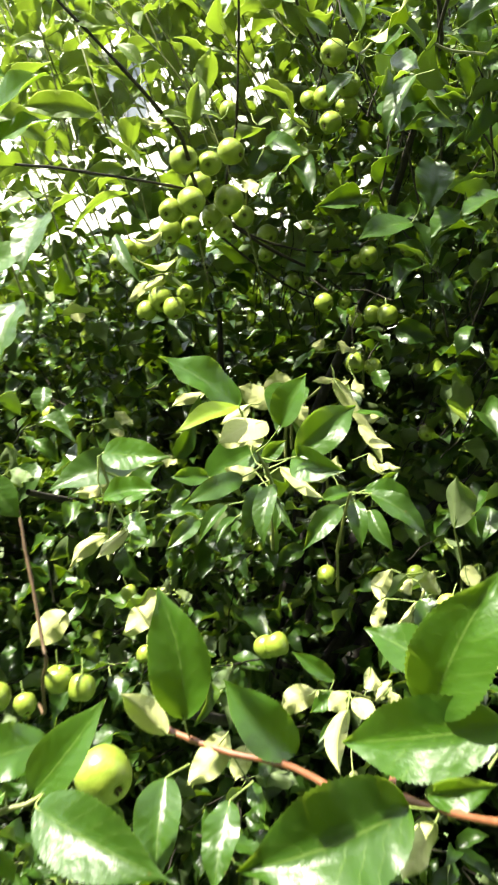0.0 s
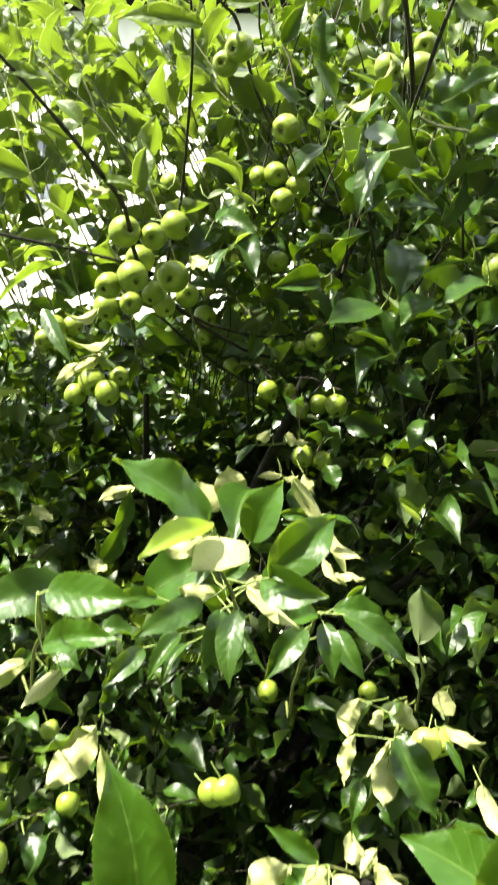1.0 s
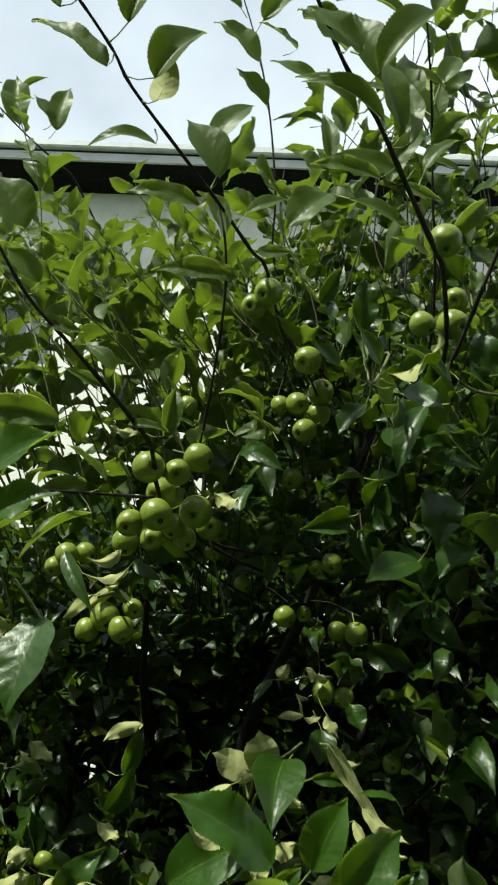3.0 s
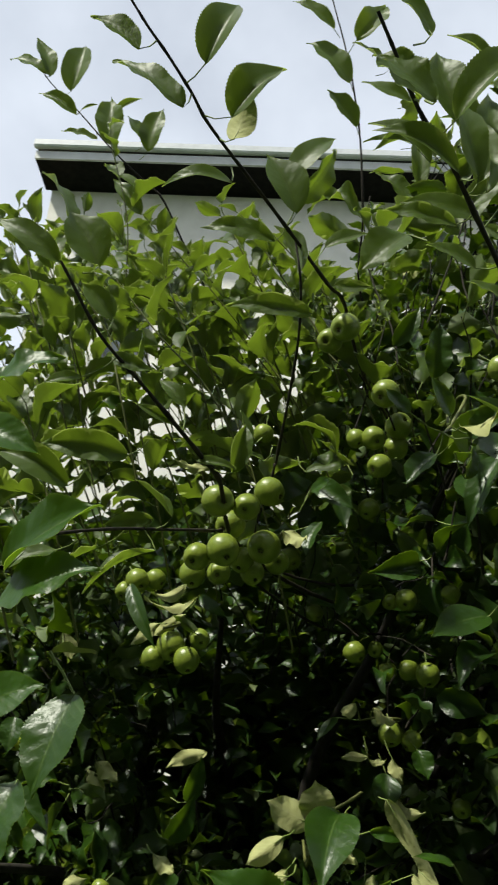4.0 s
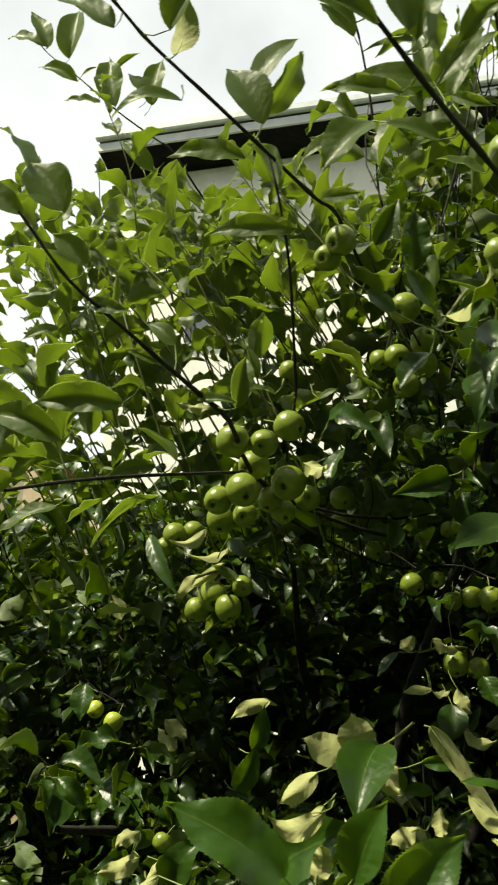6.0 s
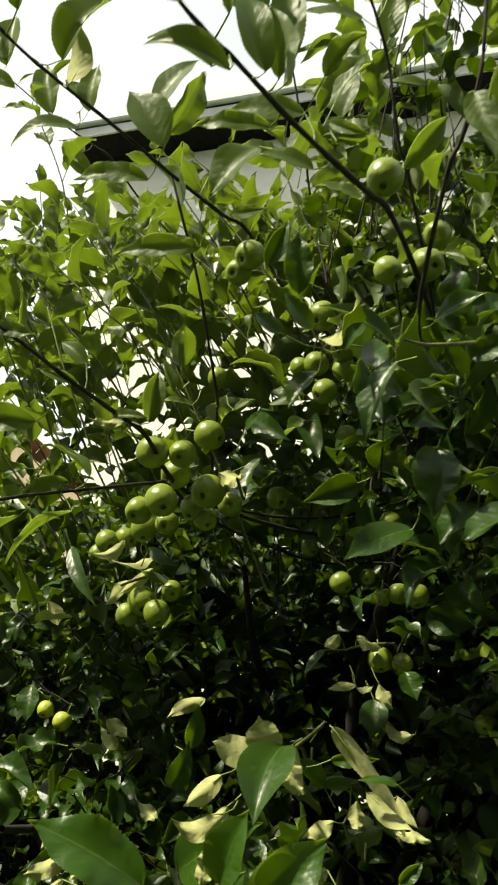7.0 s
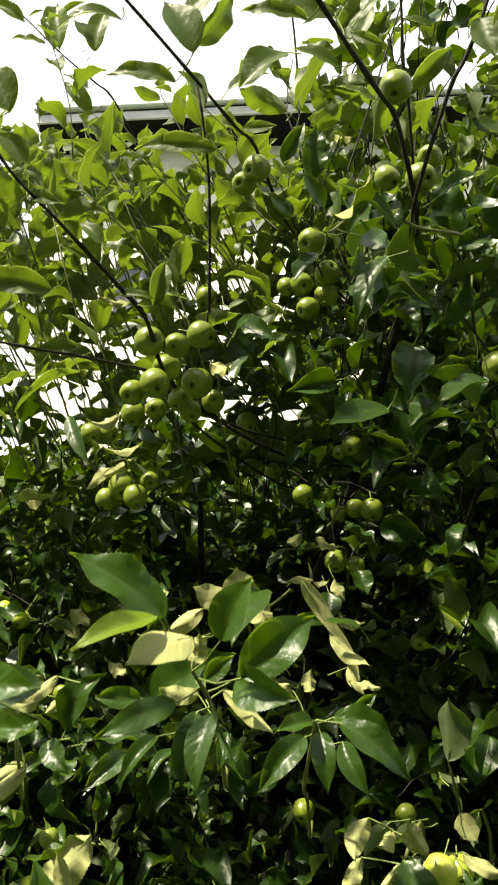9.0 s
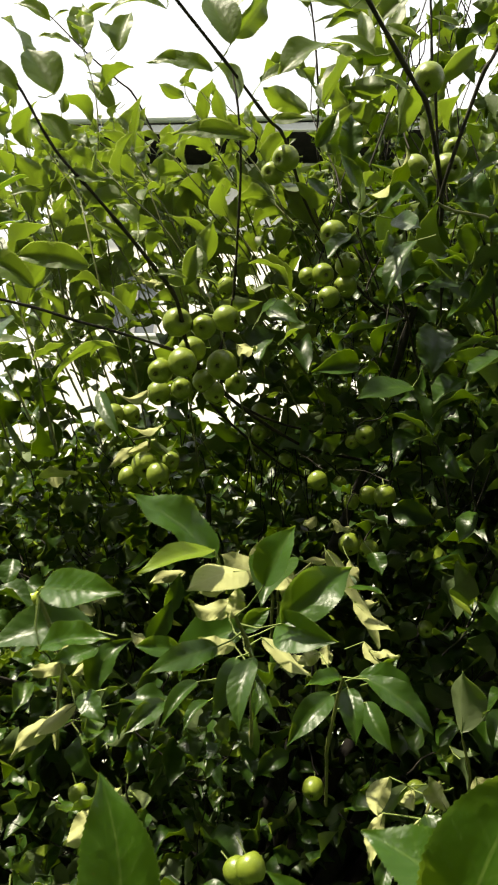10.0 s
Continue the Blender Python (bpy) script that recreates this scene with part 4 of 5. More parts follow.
hero_leaf(spray, (-0.247, 0.62, 1.832), (-0.182, 0.6, 1.849), .5, -10, .1)
spray = make_twig('dark_twig', .0024, .0018, [(-0.299, 1.0, 1.389), (-0.305, 1.0, 1.415), (-0.318, 1.0, 1.476), (-0.329, 1.0, 1.52), (-0.335, 1.0, 1.551), (-0.34, 1.0, 1.572)])
spray = make_twig('shoot', .0021, .0017, [(-0.263, 0.64, 1.852), (-0.249, 0.62, 1.853)])
hero_leaf(spray, (-0.25, 0.63, 1.854), (-0.182, 0.6, 1.886), .46, -10, .1)
hero_leaf(spray, (-0.192, 0.62, 1.78), (-0.205, 0.6, 1.724), .6, 20, .06)
hero_leaf(spray, (-0.311, 0.7, 2.022), (-0.255, 0.68, 2.046), .5, -10, .08)
hero_leaf(spray, (-0.341, 0.75, 2.009), (-0.276, 0.74, 1.985), .5, 0, .08)

# pale curled leaves by the small cluster
spray = make_twig('shoot', .0021, .0016, [(-0.208, 1.26, 1.968), (-0.227, 1.24, 1.956)])
hero_leaf(spray, (-0.193, 1.31, 2.018), (-0.26, 1.29, 1.989), .22, -150, .12)
hero_leaf(spray, (-0.209, 1.33, 1.998), (-0.255, 1.31, 1.956), .26, 150, .16)
hero_leaf(spray, (-0.188, 1.34, 1.973), (-0.226, 1.32, 1.994), .3, 140, .1)
hero_leaf(spray, (-0.245, 1.33, 1.983), (-0.285, 1.32, 1.958), .4, 172, .08)
hero_leaf(spray, (-0.181, 1.22, 1.998), (-0.14, 1.2, 1.967), .3, 30, .06)
hero_leaf(spray, (-0.262, 1.15, 1.99), (-0.223, 1.12, 1.91), .22, 20, .05)
hero_leaf(spray, (-0.192, 1.15, 1.993), (-0.234, 1.14, 1.972), .3, 165, .06)

# yellowed leaf by the large cluster
spray = make_twig('shoot', .0021, .0016, [(-0.068, 1.2, 2.085), (-0.074, 1.18, 2.081)])
hero_leaf(spray, (-0.073, 1.17, 2.077), (-0.043, 1.15, 2.055), .6, 175, .08)
hero_leaf(spray, (-0.033, 1.2, 2.161), (0.019, 1.17, 2.113), .4, 30, .1)
hero_leaf(spray, (-0.023, 1.2, 2.103), (-0.041, 1.18, 2.045), .4, 30, .08)
hero_leaf(spray, (-0.039, 1.18, 2.139), (-0.012, 1.16, 2.149), .5, 0, .05)
hero_leaf(spray, (0.002, 1.2, 2.084), (-0.027, 1.2, 2.066), .6, 40, .08)

# lit leaves round the pair of inner apples
spray = make_twig('shoot', .0020, .0016, [(0.117, 1.46, 1.887), (0.085, 1.44, 1.886), (0.053, 1.43, 1.879)])
hero_leaf(spray, (0.046, 1.42, 1.9), (0.024, 1.41, 1.878), .6, 176, .06)
hero_leaf(spray, (0.072, 1.42, 1.896), (0.109, 1.41, 1.876), .4, 172, .08)
hero_leaf(spray, (0.064, 1.42, 1.827), (0.025, 1.41, 1.823), .35, 175, .06)
hero_leaf(spray, (0.067, 1.42, 1.821), (0.091, 1.41, 1.824), .4, 170, .06)
hero_leaf(spray, (0.098, 1.41, 1.826), (0.115, 1.4, 1.798), .6, 172, .06)
hero_leaf(spray, (0.102, 1.41, 1.774), (0.142, 1.4, 1.756), .42, 175, .08)
hero_leaf(spray, (0.089, 1.41, 1.806), (0.081, 1.4, 1.754), .75, 0, .06)
hero_leaf(spray, (0.135, 1.42, 1.842), (0.148, 1.41, 1.8), .7, 0, .06)
hero_leaf(spray, (0.021, 1.44, 1.882), (-0.01, 1.43, 1.847), .4, 30, .06)

# lit leaves low on the open side
spray = make_twig('shoot', .0020, .0016, [(-0.338, 1.6, 1.779), (-0.354, 1.56, 1.787)])
hero_leaf(spray, (-0.352, 1.55, 1.807), (-0.313, 1.54, 1.778), .5, 172, .08)
hero_leaf(spray, (-0.337, 1.56, 1.761), (-0.365, 1.55, 1.795), .5, 176, .06)
hero_leaf(spray, (-0.199, 1.5, 1.754), (-0.18, 1.48, 1.82), .4, 20, .08)
hero_leaf(spray, (-0.175, 1.5, 1.826), (-0.232, 1.48, 1.799), .35, 165, .06)
hero_leaf(spray, (-0.51, 1.6, 1.872), (-0.508, 1.58, 1.812), .65, 0, .05)
hero_leaf(spray, (-0.217, 1.45, 1.701), (-0.181, 1.42, 1.759), .45, 30, .06)
hero_leaf(spray, (-0.217, 1.3, 1.685), (-0.187, 1.28, 1.663), .45, 172, .06)
spray = make_twig('shoot', .0020, .0016, [(-0.303, 1.28, 1.613), (-0.296, 1.24, 1.635)])
hero_leaf(spray, (-0.284, 1.22, 1.656), (-0.305, 1.2, 1.643), .6, 175, .05)
hero_leaf(spray, (-0.283, 1.22, 1.629), (-0.327, 1.2, 1.616), .45, 174, .06)
hero_leaf(spray, (-0.251, 1.2, 1.626), (-0.267, 1.2, 1.607), .6, 176, .05)
hero_leaf(spray, (-0.4, 1.4, 1.977), (-0.38, 1.39, 1.941), .6, 174, .05)
spray = make_twig('shoot', .0020, .0016, [(0.046, 1.35, 1.632), (0.042, 1.32, 1.653)])
hero_leaf(spray, (0.032, 1.3, 1.656), (-0.001, 1.28, 1.645), .55, 174, .06)
hero_leaf(spray, (0.06, 1.32, 1.678), (0.061, 1.3, 1.645), .5, 165, .06)
hero_leaf(spray, (0.053, 1.34, 1.696), (0.012, 1.33, 1.697), .4, 0, .06)
hero_leaf(spray, (0.112, 1.32, 1.682), (0.134, 1.3, 1.652), .35, 170, .06)
hero_leaf(spray, (0.019, 1.33, 1.697), (-0.011, 1.3, 1.733), .5, 20, .06)

# hanging leaves at the dark side
spray = make_twig('shoot', .0020, .0016, [(0.285, 1.33, 1.485), (0.274, 1.3, 1.505)])
hero_leaf(spray, (0.269, 1.29, 1.505), (0.258, 1.27, 1.464), .6, 135, .06)
hero_leaf(spray, (0.254, 1.35, 1.546), (0.267, 1.34, 1.538), .7, 135, .05)
hero_leaf(spray, (0.3, 1.35, 1.597), (0.283, 1.33, 1.539), .6, 0, .06)
hero_leaf(spray, (0.189, 1.2, 1.486), (0.151, 1.18, 1.468), .4, 135, .06)
hero_leaf(spray, (0.177, 1.2, 1.492), (0.175, 1.18, 1.458), .4, 30, .06)
hero_leaf(spray, (0.153, 1.22, 1.491), (0.117, 1.2, 1.455), .36, 138, .06)
hero_leaf(spray, (0.17, 1.14, 1.46), (0.176, 1.12, 1.414), .5, 0, .08)

# ---- apples ----
def lathe(profile, sides):
    p = np.array(profile)
    ang = np.arange(sides) * 2 * np.pi / sides
    v = np.stack([p[:, :1] * np.cos(ang), p[:, :1] * np.sin(ang), np.repeat(p[:, 1:], sides, 1)], -1)
    i, j = np.meshgrid(np.arange(len(p) - 1), np.arange(sides), indexing="ij")
    k = (j + 1) % sides
    return v.reshape(-1, 3), np.stack([i * sides + j, i * sides + k, (i + 1) * sides + k, (i + 1) * sides + j], -1).reshape(-1, 4)


def apple_mesh(name, skin, seed):
    r = np.random.default_rng(seed)
    v, q = lathe([(0.01, -0.74), (0.10, -0.78), (0.22, -0.87), (0.40, -0.92), (0.62, -0.83), (0.84, -0.58), (0.97, -0.24), (1.0, 0.08), (0.95, 0.40), (0.80, 0.68), (0.58, 0.85), (0.36, 0.88), (0.18, 0.78),
                  (0.07, 0.66), (0.01, 0.6)], 22)
    ang = np.arctan2(v[:, 1], v[:, 0])
    v[:, :2] *= (1 + 0.025 * np.sin(ang * 5 + r.uniform(0, 6)) * np.clip(-v[:, 2:] .ravel(), 0, 1) + 0.03 * np.sin(ang + r.uniform(0, 6)))[:, None]
    v[:, 2] *= 1 + 0.05 * np.sin(ang + r.uniform(0, 6))
    return mesh_of(name, v, q, [skin])


APPLES = [apple_mesh("apple", APPLE_SKIN, k) for k in range(4)]
RIPE = apple_mesh("ripe_apple", RIPE_SKIN, 9)
sv, sq = tube([(0, 0, 0.6), (0.03, 0.02, 1.0), (0.12, 0.05, 1.6), (0.2, 0.08, 2.1)], [0.05, 0.045, 0.045, 0.06], 6)
STEM_MESH = mesh_of("stem", sv, sq, [STALK])
cv, cq = [], []
for k in range(5):
    a = k * 2 * math.pi / 5
    for side in (0, 1):
        ring = [(0.05, 0.0, -0.75), (0.12, 0.06 * (1 if side else -1), -0.82), (0.17, 0.02 * (1 if side else -1), -0.98), (0.05, 0.0, -0.9)]
        cq.append([len(cv) + i for i in range(4)])
        cv += [(x * math.cos(a) - y * math.sin(a), x * math.sin(a) + y * math.cos(a), z) for x, y, z in ring]
CALYX_MESH = mesh_of("calyx", cv, cq, [CALYX], smooth=False)
apple_rng = np.random.default_rng(3)
FRUIT = []


def hang_apple(place, radius, where):
    """An apple with its stem and dried calyx; the calyx looks down and outwards."""
    FRUIT.append((np.array(place), radius))
    ripe = where in ("a low pale spur", "a far outer limb")
    down = Vector((apple_rng.normal(-0.05, 0.5), -0.6 + apple_rng.normal(0, 0.4), -0.8 + apple_rng.normal(0, 0.35))).normalized()
    turn = (-down).to_track_quat("Z", "Y").to_matrix().to_4x4()
    ob = new("apple", RIPE if ripe else APPLES[int(apple_rng.integers(0, 4))])
    ob.matrix_basis = Matrix.Translation(place) @ turn @ pose(0, 0, 0, 0, 0, float(apple_rng.uniform(0, 360))) @ Matrix.Scale(radius, 4)
    tagged(ob, ("yellowing green" if ripe else "small unripe green") + " apple on " + where, "apple", "apples on " + where)
    part("stem", STEM_MESH, ob)
    part("calyx", CALYX_MESH, ob, "dried brown calyx")


hang_apple((-0.162, 1.169, 2.114), 0.0217, 'the large cluster')
hang_apple((-0.124, 1.176, 2.111), 0.0184, 'the large cluster')
hang_apple((-0.095, 1.216, 2.150), 0.0207, 'the large cluster')
hang_apple((-0.147, 1.230, 2.103), 0.0207, 'the large cluster')
hang_apple((-0.151, 1.170, 2.047), 0.0212, 'the large cluster')
hang_apple((-0.185, 1.185, 2.041), 0.0182, 'the large cluster')
hang_apple((-0.098, 1.214, 2.068), 0.0228, 'the large cluster')
hang_apple((-0.128, 1.250, 2.060), 0.0178, 'the large cluster')
hang_apple((-0.080, 1.268, 2.065), 0.0176, 'the large cluster')
hang_apple((-0.195, 1.237, 2.032), 0.0180, 'the large cluster')
hang_apple((-0.158, 1.222, 2.031), 0.0160, 'the large cluster')
hang_apple((-0.114, 1.260, 2.045), 0.0169, 'the large cluster')
hang_apple((-0.224, 1.326, 1.951), 0.0206, 'the small cluster')
hang_apple((-0.200, 1.318, 1.931), 0.0185, 'the small cluster')
hang_apple((-0.251, 1.340, 1.935), 0.0168, 'the small cluster')
hang_apple((-0.187, 1.350, 1.968), 0.0152, 'the small cluster')
hang_apple((-0.113, 1.365, 2.309), 0.0167, 'a spur above the large cluster')
hang_apple((-0.288, 1.350, 2.050), 0.0176, 'a shaded spur')
hang_apple((-0.262, 1.360, 2.056), 0.0157, 'a shaded spur')
hang_apple((-0.308, 1.370, 2.037), 0.0150, 'a shaded spur')
hang_apple((-0.005, 1.07, 2.331), 0.0192, 'a spur under a pale leaf')
hang_apple((-0.024, 1.09, 2.321), 0.0171, 'a spur under a pale leaf')
hang_apple((0.029, 1.27, 2.264), 0.0145, 'the spur below a leaf joint')
hang_apple((0.054, 1.26, 2.261), 0.0180, 'the spur below a leaf joint')
hang_apple((0.095, 1.28, 2.294), 0.0202, 'the spur below a leaf joint')
hang_apple((0.063, 1.26, 2.217), 0.0177, 'the spur below a leaf joint')
hang_apple((0.093, 1.3, 2.266), 0.0185, 'the spur below a leaf joint')
hang_apple((0.07, 1.24, 2.326), 0.0217, 'the spur below a leaf joint')
hang_apple((0.167, 0.85, 2.249), 0.0184, 'the stout twig')
hang_apple((0.205, 0.964, 2.217), 0.0185, 'the stout twig')
hang_apple((0.163, 0.95, 2.207), 0.0151, 'the stout twig')
hang_apple((0.222, 0.99, 2.27), 0.0160, 'the stout twig')
hang_apple((0.272, 0.96, 1.955), 0.0165, 'the stout twig')
hang_apple((-0.058, 1.6, 2.174), 0.0208, 'the shaded inner branches')
hang_apple((-0.062, 1.62, 2.141), 0.0165, 'the shaded inner branches')
hang_apple((0.135, 1.5, 2.083), 0.0180, 'the shaded inner branches')
hang_apple((0.115, 1.55, 2.091), 0.0134, 'the shaded inner branches')
hang_apple((0.212, 1.52, 2.102), 0.0162, 'the shaded inner branches')
hang_apple((0.05, 1.49, 1.991), 0.0175, 'the shaded inner branches')
hang_apple((0.09, 1.55, 2.009), 0.0132, 'the shaded inner branches')
hang_apple((0.137, 1.5, 1.969), 0.0164, 'the shaded inner branches')
hang_apple((0.164, 1.48, 1.96), 0.0190, 'the shaded inner branches')
hang_apple((0.11, 1.55, 1.974), 0.0150, 'the shaded inner branches')
hang_apple((0.075, 1.52, 2.247), 0.0190, 'the shaded inner branches')
hang_apple((-0.009, 1.62, 2.082), 0.0151, 'the shaded inner branches')
hang_apple((0.101, 1.45, 1.864), 0.0182, 'a spur among pale leaves')
hang_apple((0.132, 1.45, 1.856), 0.0154, 'a spur among pale leaves')
hang_apple((-0.487, 1.69, 1.817), 0.0172, 'a far outer limb')
hang_apple((-0.534, 1.72, 1.842), 0.0154, 'a far outer limb')
hang_apple((0.255, 1.7, 1.779), 0.0166, 'single inner stalks')
hang_apple((-0.233, 1.15, 1.469), 0.0113, 'single inner stalks')
hang_apple((-0.28, 1.3, 1.642), 0.0116, 'single inner stalks')
hang_apple((0.044, 1.6, 1.495), 0.0181, 'single inner stalks')
hang_apple((0.197, 1.5, 1.495), 0.0151, 'single inner stalks')
hang_apple((0.197, 1.13, 1.446), 0.0178, 'a low pale spur')
hang_apple((0.221, 1.16, 1.446), 0.0158, 'a low pale spur')
hang_apple((-0.159, 0.72, 1.321), 0.0237, 'a reddish low twig')
hang_apple((-0.298, 1.05, 1.364), 0.0177, 'a low outer branch')
hang_apple((-0.269, 1.05, 1.354), 0.0176, 'a low outer branch')
hang_apple((-0.377, 1.05, 1.343), 0.0184, 'a low outer branch')
hang_apple((-0.357, 1.1, 1.328), 0.0148, 'a low outer branch')
hang_apple((-0.218, 1.2, 1.382), 0.0137, 'a low outer branch')
hang_apple((-0.031, 1.16, 1.398), 0.0170, 'a low inner branch')
hang_apple((-0.048, 1.18, 1.394), 0.0158, 'a low inner branch')

# ---- the crown: leafy spurs and long shoots too many to count ----
rng = np.random.default_rng(5)


def crown_top(x):
    return np.interp(x, [-1.8, -0.65, -0.3, -0.05, 0.3, 1.8], [2.12, 2.3, 2.48, 2.72, 3.0, 3.2])


def crown_front(x, z):
    """How near the crown comes to the path: it leans out at the top, and is hollow below."""
    top = np.interp(x, [-1.6, -0.7, -0.4, -0.2, 0.1, 0.25, 0.4, 0.7, 1.6], [1.65, 1.32, 1.28, 1.38, 1.38, 1.18, 1.0, 1.0, 1.2])
    low = np.interp(x, [-1.6, -0.7, -0.42, -0.27, 0.1, 0.18, 0.28, 0.4, 1.0, 1.6], [1.5, 1.5, 1.55, 2.0, 2.1, 1.85, 1.5, 1.35, 1.35, 1.5])
    base = np.interp(x, [-1.6, -0.5, -0.15, 0.05, 0.2, 0.4, 1.6], [1.4, 1.35, 1.45, 1.85, 1.75, 1.5, 1.5])
    y = low + (top - low) * np.clip((z - 2.0) / 0.22, 0, 1)
    return y + (base - y) * np.clip((1.72 - z) / 0.2, 0, 1)


def clumps(p, size, shift):
    return np.array([noise.noise(Vector(a) / size + Vector((shift, 0, 0))) for a in p])


LOTS = 15000
lots = np.column_stack([rng.uniform(-1.45, 1.3, LOTS), rng.uniform(0.9, 2.75, LOTS), rng.uniform(0.5, 3.2, LOTS)])
keep = (lots[:, 2] < 1.7 + (crown_top(lots[:, 0]) - 1.7) * np.maximum(1, 0.55 * lots[:, 1]) + rng.normal(0, 0.06, LOTS)) & (lots[:, 1] > crown_front(lots[:, 0], lots[:, 2]) + np.abs(rng.normal(0, 0.1, LOTS)))
keep &= clumps(lots, 0.25, 3.0) > -0.24
spots = lots[keep][:5200]
bases, tips, roots, stems, young = [], [], [], [], []


def leafy(start, way, length, count, size, droop, fresh=False):
    """Leaves set round a shoot in a spiral."""
    way = unit(way)
    a = unit(np.cross(way, unit(rng.normal(size=3))))
    b = np.cross(way, a)
    turn = rng.uniform(0, 6.28)
    for k in range(count):
        f = (k + 0.6) / count
        at = start + way * length * f
        turn += 2.4
        out = np.cos(turn) * a + np.sin(turn) * b
        go = unit(out * 0.9 + way * (0.35 + 0.5 * f) + np.array([0, 0, -droop]) + rng.normal(0, 0.18, 3))
        long = size * rng.uniform(0.65, 1.2)
        foot = at + unit(go + np.array([0, 0, 0.5])) * long * rng.uniform(0.2, 0.4)
        roots.append(at)
        young.append(fresh)
        bases.append(foot)
        tips.append(foot + go * long)
    bend = rng.normal(0, 0.07 * length, 3)
    stems.append((start, start + way * length * 0.5 + bend, start + way * length))


for p in spots:
    out = unit(p - np.array([0.0, 2.3, 1.4]))
    way = unit(out + np.array([0, -0.2, 0.5]) + rng.normal(0, 0.45, 3))
    leafy(p, way, rng.uniform(0.05, 0.16), int(rng.integers(6, 10) if p[2] < 1.95 else rng.integers(5, 8)), rng.uniform(0.052, 0.084) * (1 if p[2] < 1.95 else 1.2), rng.uniform(0.1, 0.9) + 0.2 * (p[2] < 1.95))
# the crown's far side and flanks: big leaves added to block light
for k in range(4000):
    if k % 4:
        p = np.array([rng.uniform(-2.2, 2.0), rng.uniform(2.5, 3.6), rng.uniform(0.5, 3.3)])
    else:
        p = np.array([rng.choice([-1, 1]) * rng.uniform(1.15, 2.3), rng.uniform(1.2, 2.6), rng.uniform(0.5, 3.0)])
    if p[2] < 1.7 + (crown_top(p[0]) - 1.7) * max(1, 0.55 * p[1]):
        leafy(p, rng.normal(0, 1, 3), rng.uniform(0.1, 0.2), 9, 0.14, 0.3)
# loose sprays that hang in the light before the hollow
for k in range(110):
    x, z = (rng.uniform(-0.9, 0.05), rng.uniform(1.0, 1.95)) if k % 6 else (rng.uniform(0.0, 0.75), rng.uniform(1.0, 1.95))
    p = np.array([x, crown_front(x, z) - rng.uniform(0.05, 0.32), z])
    if p[1] > 1.08 and (x < -0.32 or z < 1.68):
        leafy(p, np.array([rng.normal(0, 0.5), -0.8, rng.uniform(-0.3, 0.6)]), rng.uniform(0.04, 0.1), int(rng.integers(4, 7)), rng.uniform(0.06, 0.08), rng.uniform(0.2, 0.9))
# spurs that bear the inner fruit
for place, radius in FRUIT:
    if place[1] > 1.42:
        leafy(place + (0, 0.02, 2.0 * radius), np.array([rng.normal(0, 0.6), rng.uniform(-0.3, 0.6), 0.5]), rng.uniform(0.04, 0.08), int(rng.integers(4, 7)), rng.uniform(0.055, 0.075), rng.uniform(0.5, 1.1))
# sprays at the full side, before the inner branches
for k in range(16):
    p = np.array([rng.uniform(0.38, 0.75), rng.uniform(1.3, 1.6), rng.uniform(1.75, 2.15)])
    leafy(p, np.array([rng.normal(0, 0.5), -0.6, rng.uniform(-0.6, 0.4)]), rng.uniform(0.06, 0.12), int(rng.integers(4, 7)), rng.uniform(0.06, 0.085), rng.uniform(0.4, 1.0))
# broad leaves over the fruit
for k in range(26):
    x, y = rng.uniform(0.05, 0.55), rng.uniform(1.1, 1.3)
    p = np.array([x, y, 1.68 + (y - 0.17) * math.tan(radians(rng.uniform(20, 36)))])
    leafy(p, np.array([rng.uniform(-0.5, 0.4), rng.uniform(-0.6, 0.0), 0.8]), rng.uniform(0.08, 0.16), int(rng.integers(4, 7)), rng.uniform(0.068, 0.09), rng.uniform(0.0, 0.4), True)
# and on the full side
for k in range(60):
    x = rng.uniform(0.0, 1.2)
    p = np.array([x, rng.uniform(1.05, 1.8), crown_top(x) - rng.uniform(0.1, 0.5)])
    way = np.array([rng.uniform(-0.5, 0.4), rng.uniform(-0.35, 0.1), 1.0])
    leafy(p, way, rng.uniform(0.2, 0.5), int(rng.integers(7, 12)), rng.uniform(0.072, 0.098), rng.uniform(0.0, 0.3), True)

bases, tips, roots, young = np.array(bases), np.array(tips), np.array(roots), np.array(young)
# the crown's outline, trimmed by angle from the camera: open to the sky on one side, full on the other
ahead = tips[:, 1] - 0.17
limit = np.interp(tips[:, 0] / ahead, [-0.5, -0.3, 0.0, 0.12, 0.26], [40, 41, 43, 49.5, 58])
rise = np.degrees(np.arctan2(tips[:, 2] - 1.68, ahead))
thin = rng.random(len(tips)) < np.interp(rise, [42, 46, 54], [1.0, 0.6, 0.35])
# gaps before the house, thinned by the same angle
left = tips[:, 0] / ahead < 0.02
thin &= ~left | young | (rng.random(len(tips)) < np.interp(rise, [17, 23, 28, 34], [1.0, 0.6, 0.14, 0.05]))
thin &= ~left | (rng.random(len(tips)) < np.interp(rise, [31, 36, 41], [0.9, 0.85, 0.75]))
thin &= ~left | (tips[:, 1] < 2.2) | (rise < 20)
# and thinner towards the sky on the full side
thin &= left | (rng.random(len(tips)) < np.interp(rise, [29, 36, 44], [1.0, 0.62, 0.5]))
inside = thin & (tips[:, 2] - 1.68 < ahead * np.tan(np.radians(limit + rng.normal(0, 2.0, len(tips)))))
bases, tips, roots, young = bases[inside], tips[inside], roots[inside], young[inside]
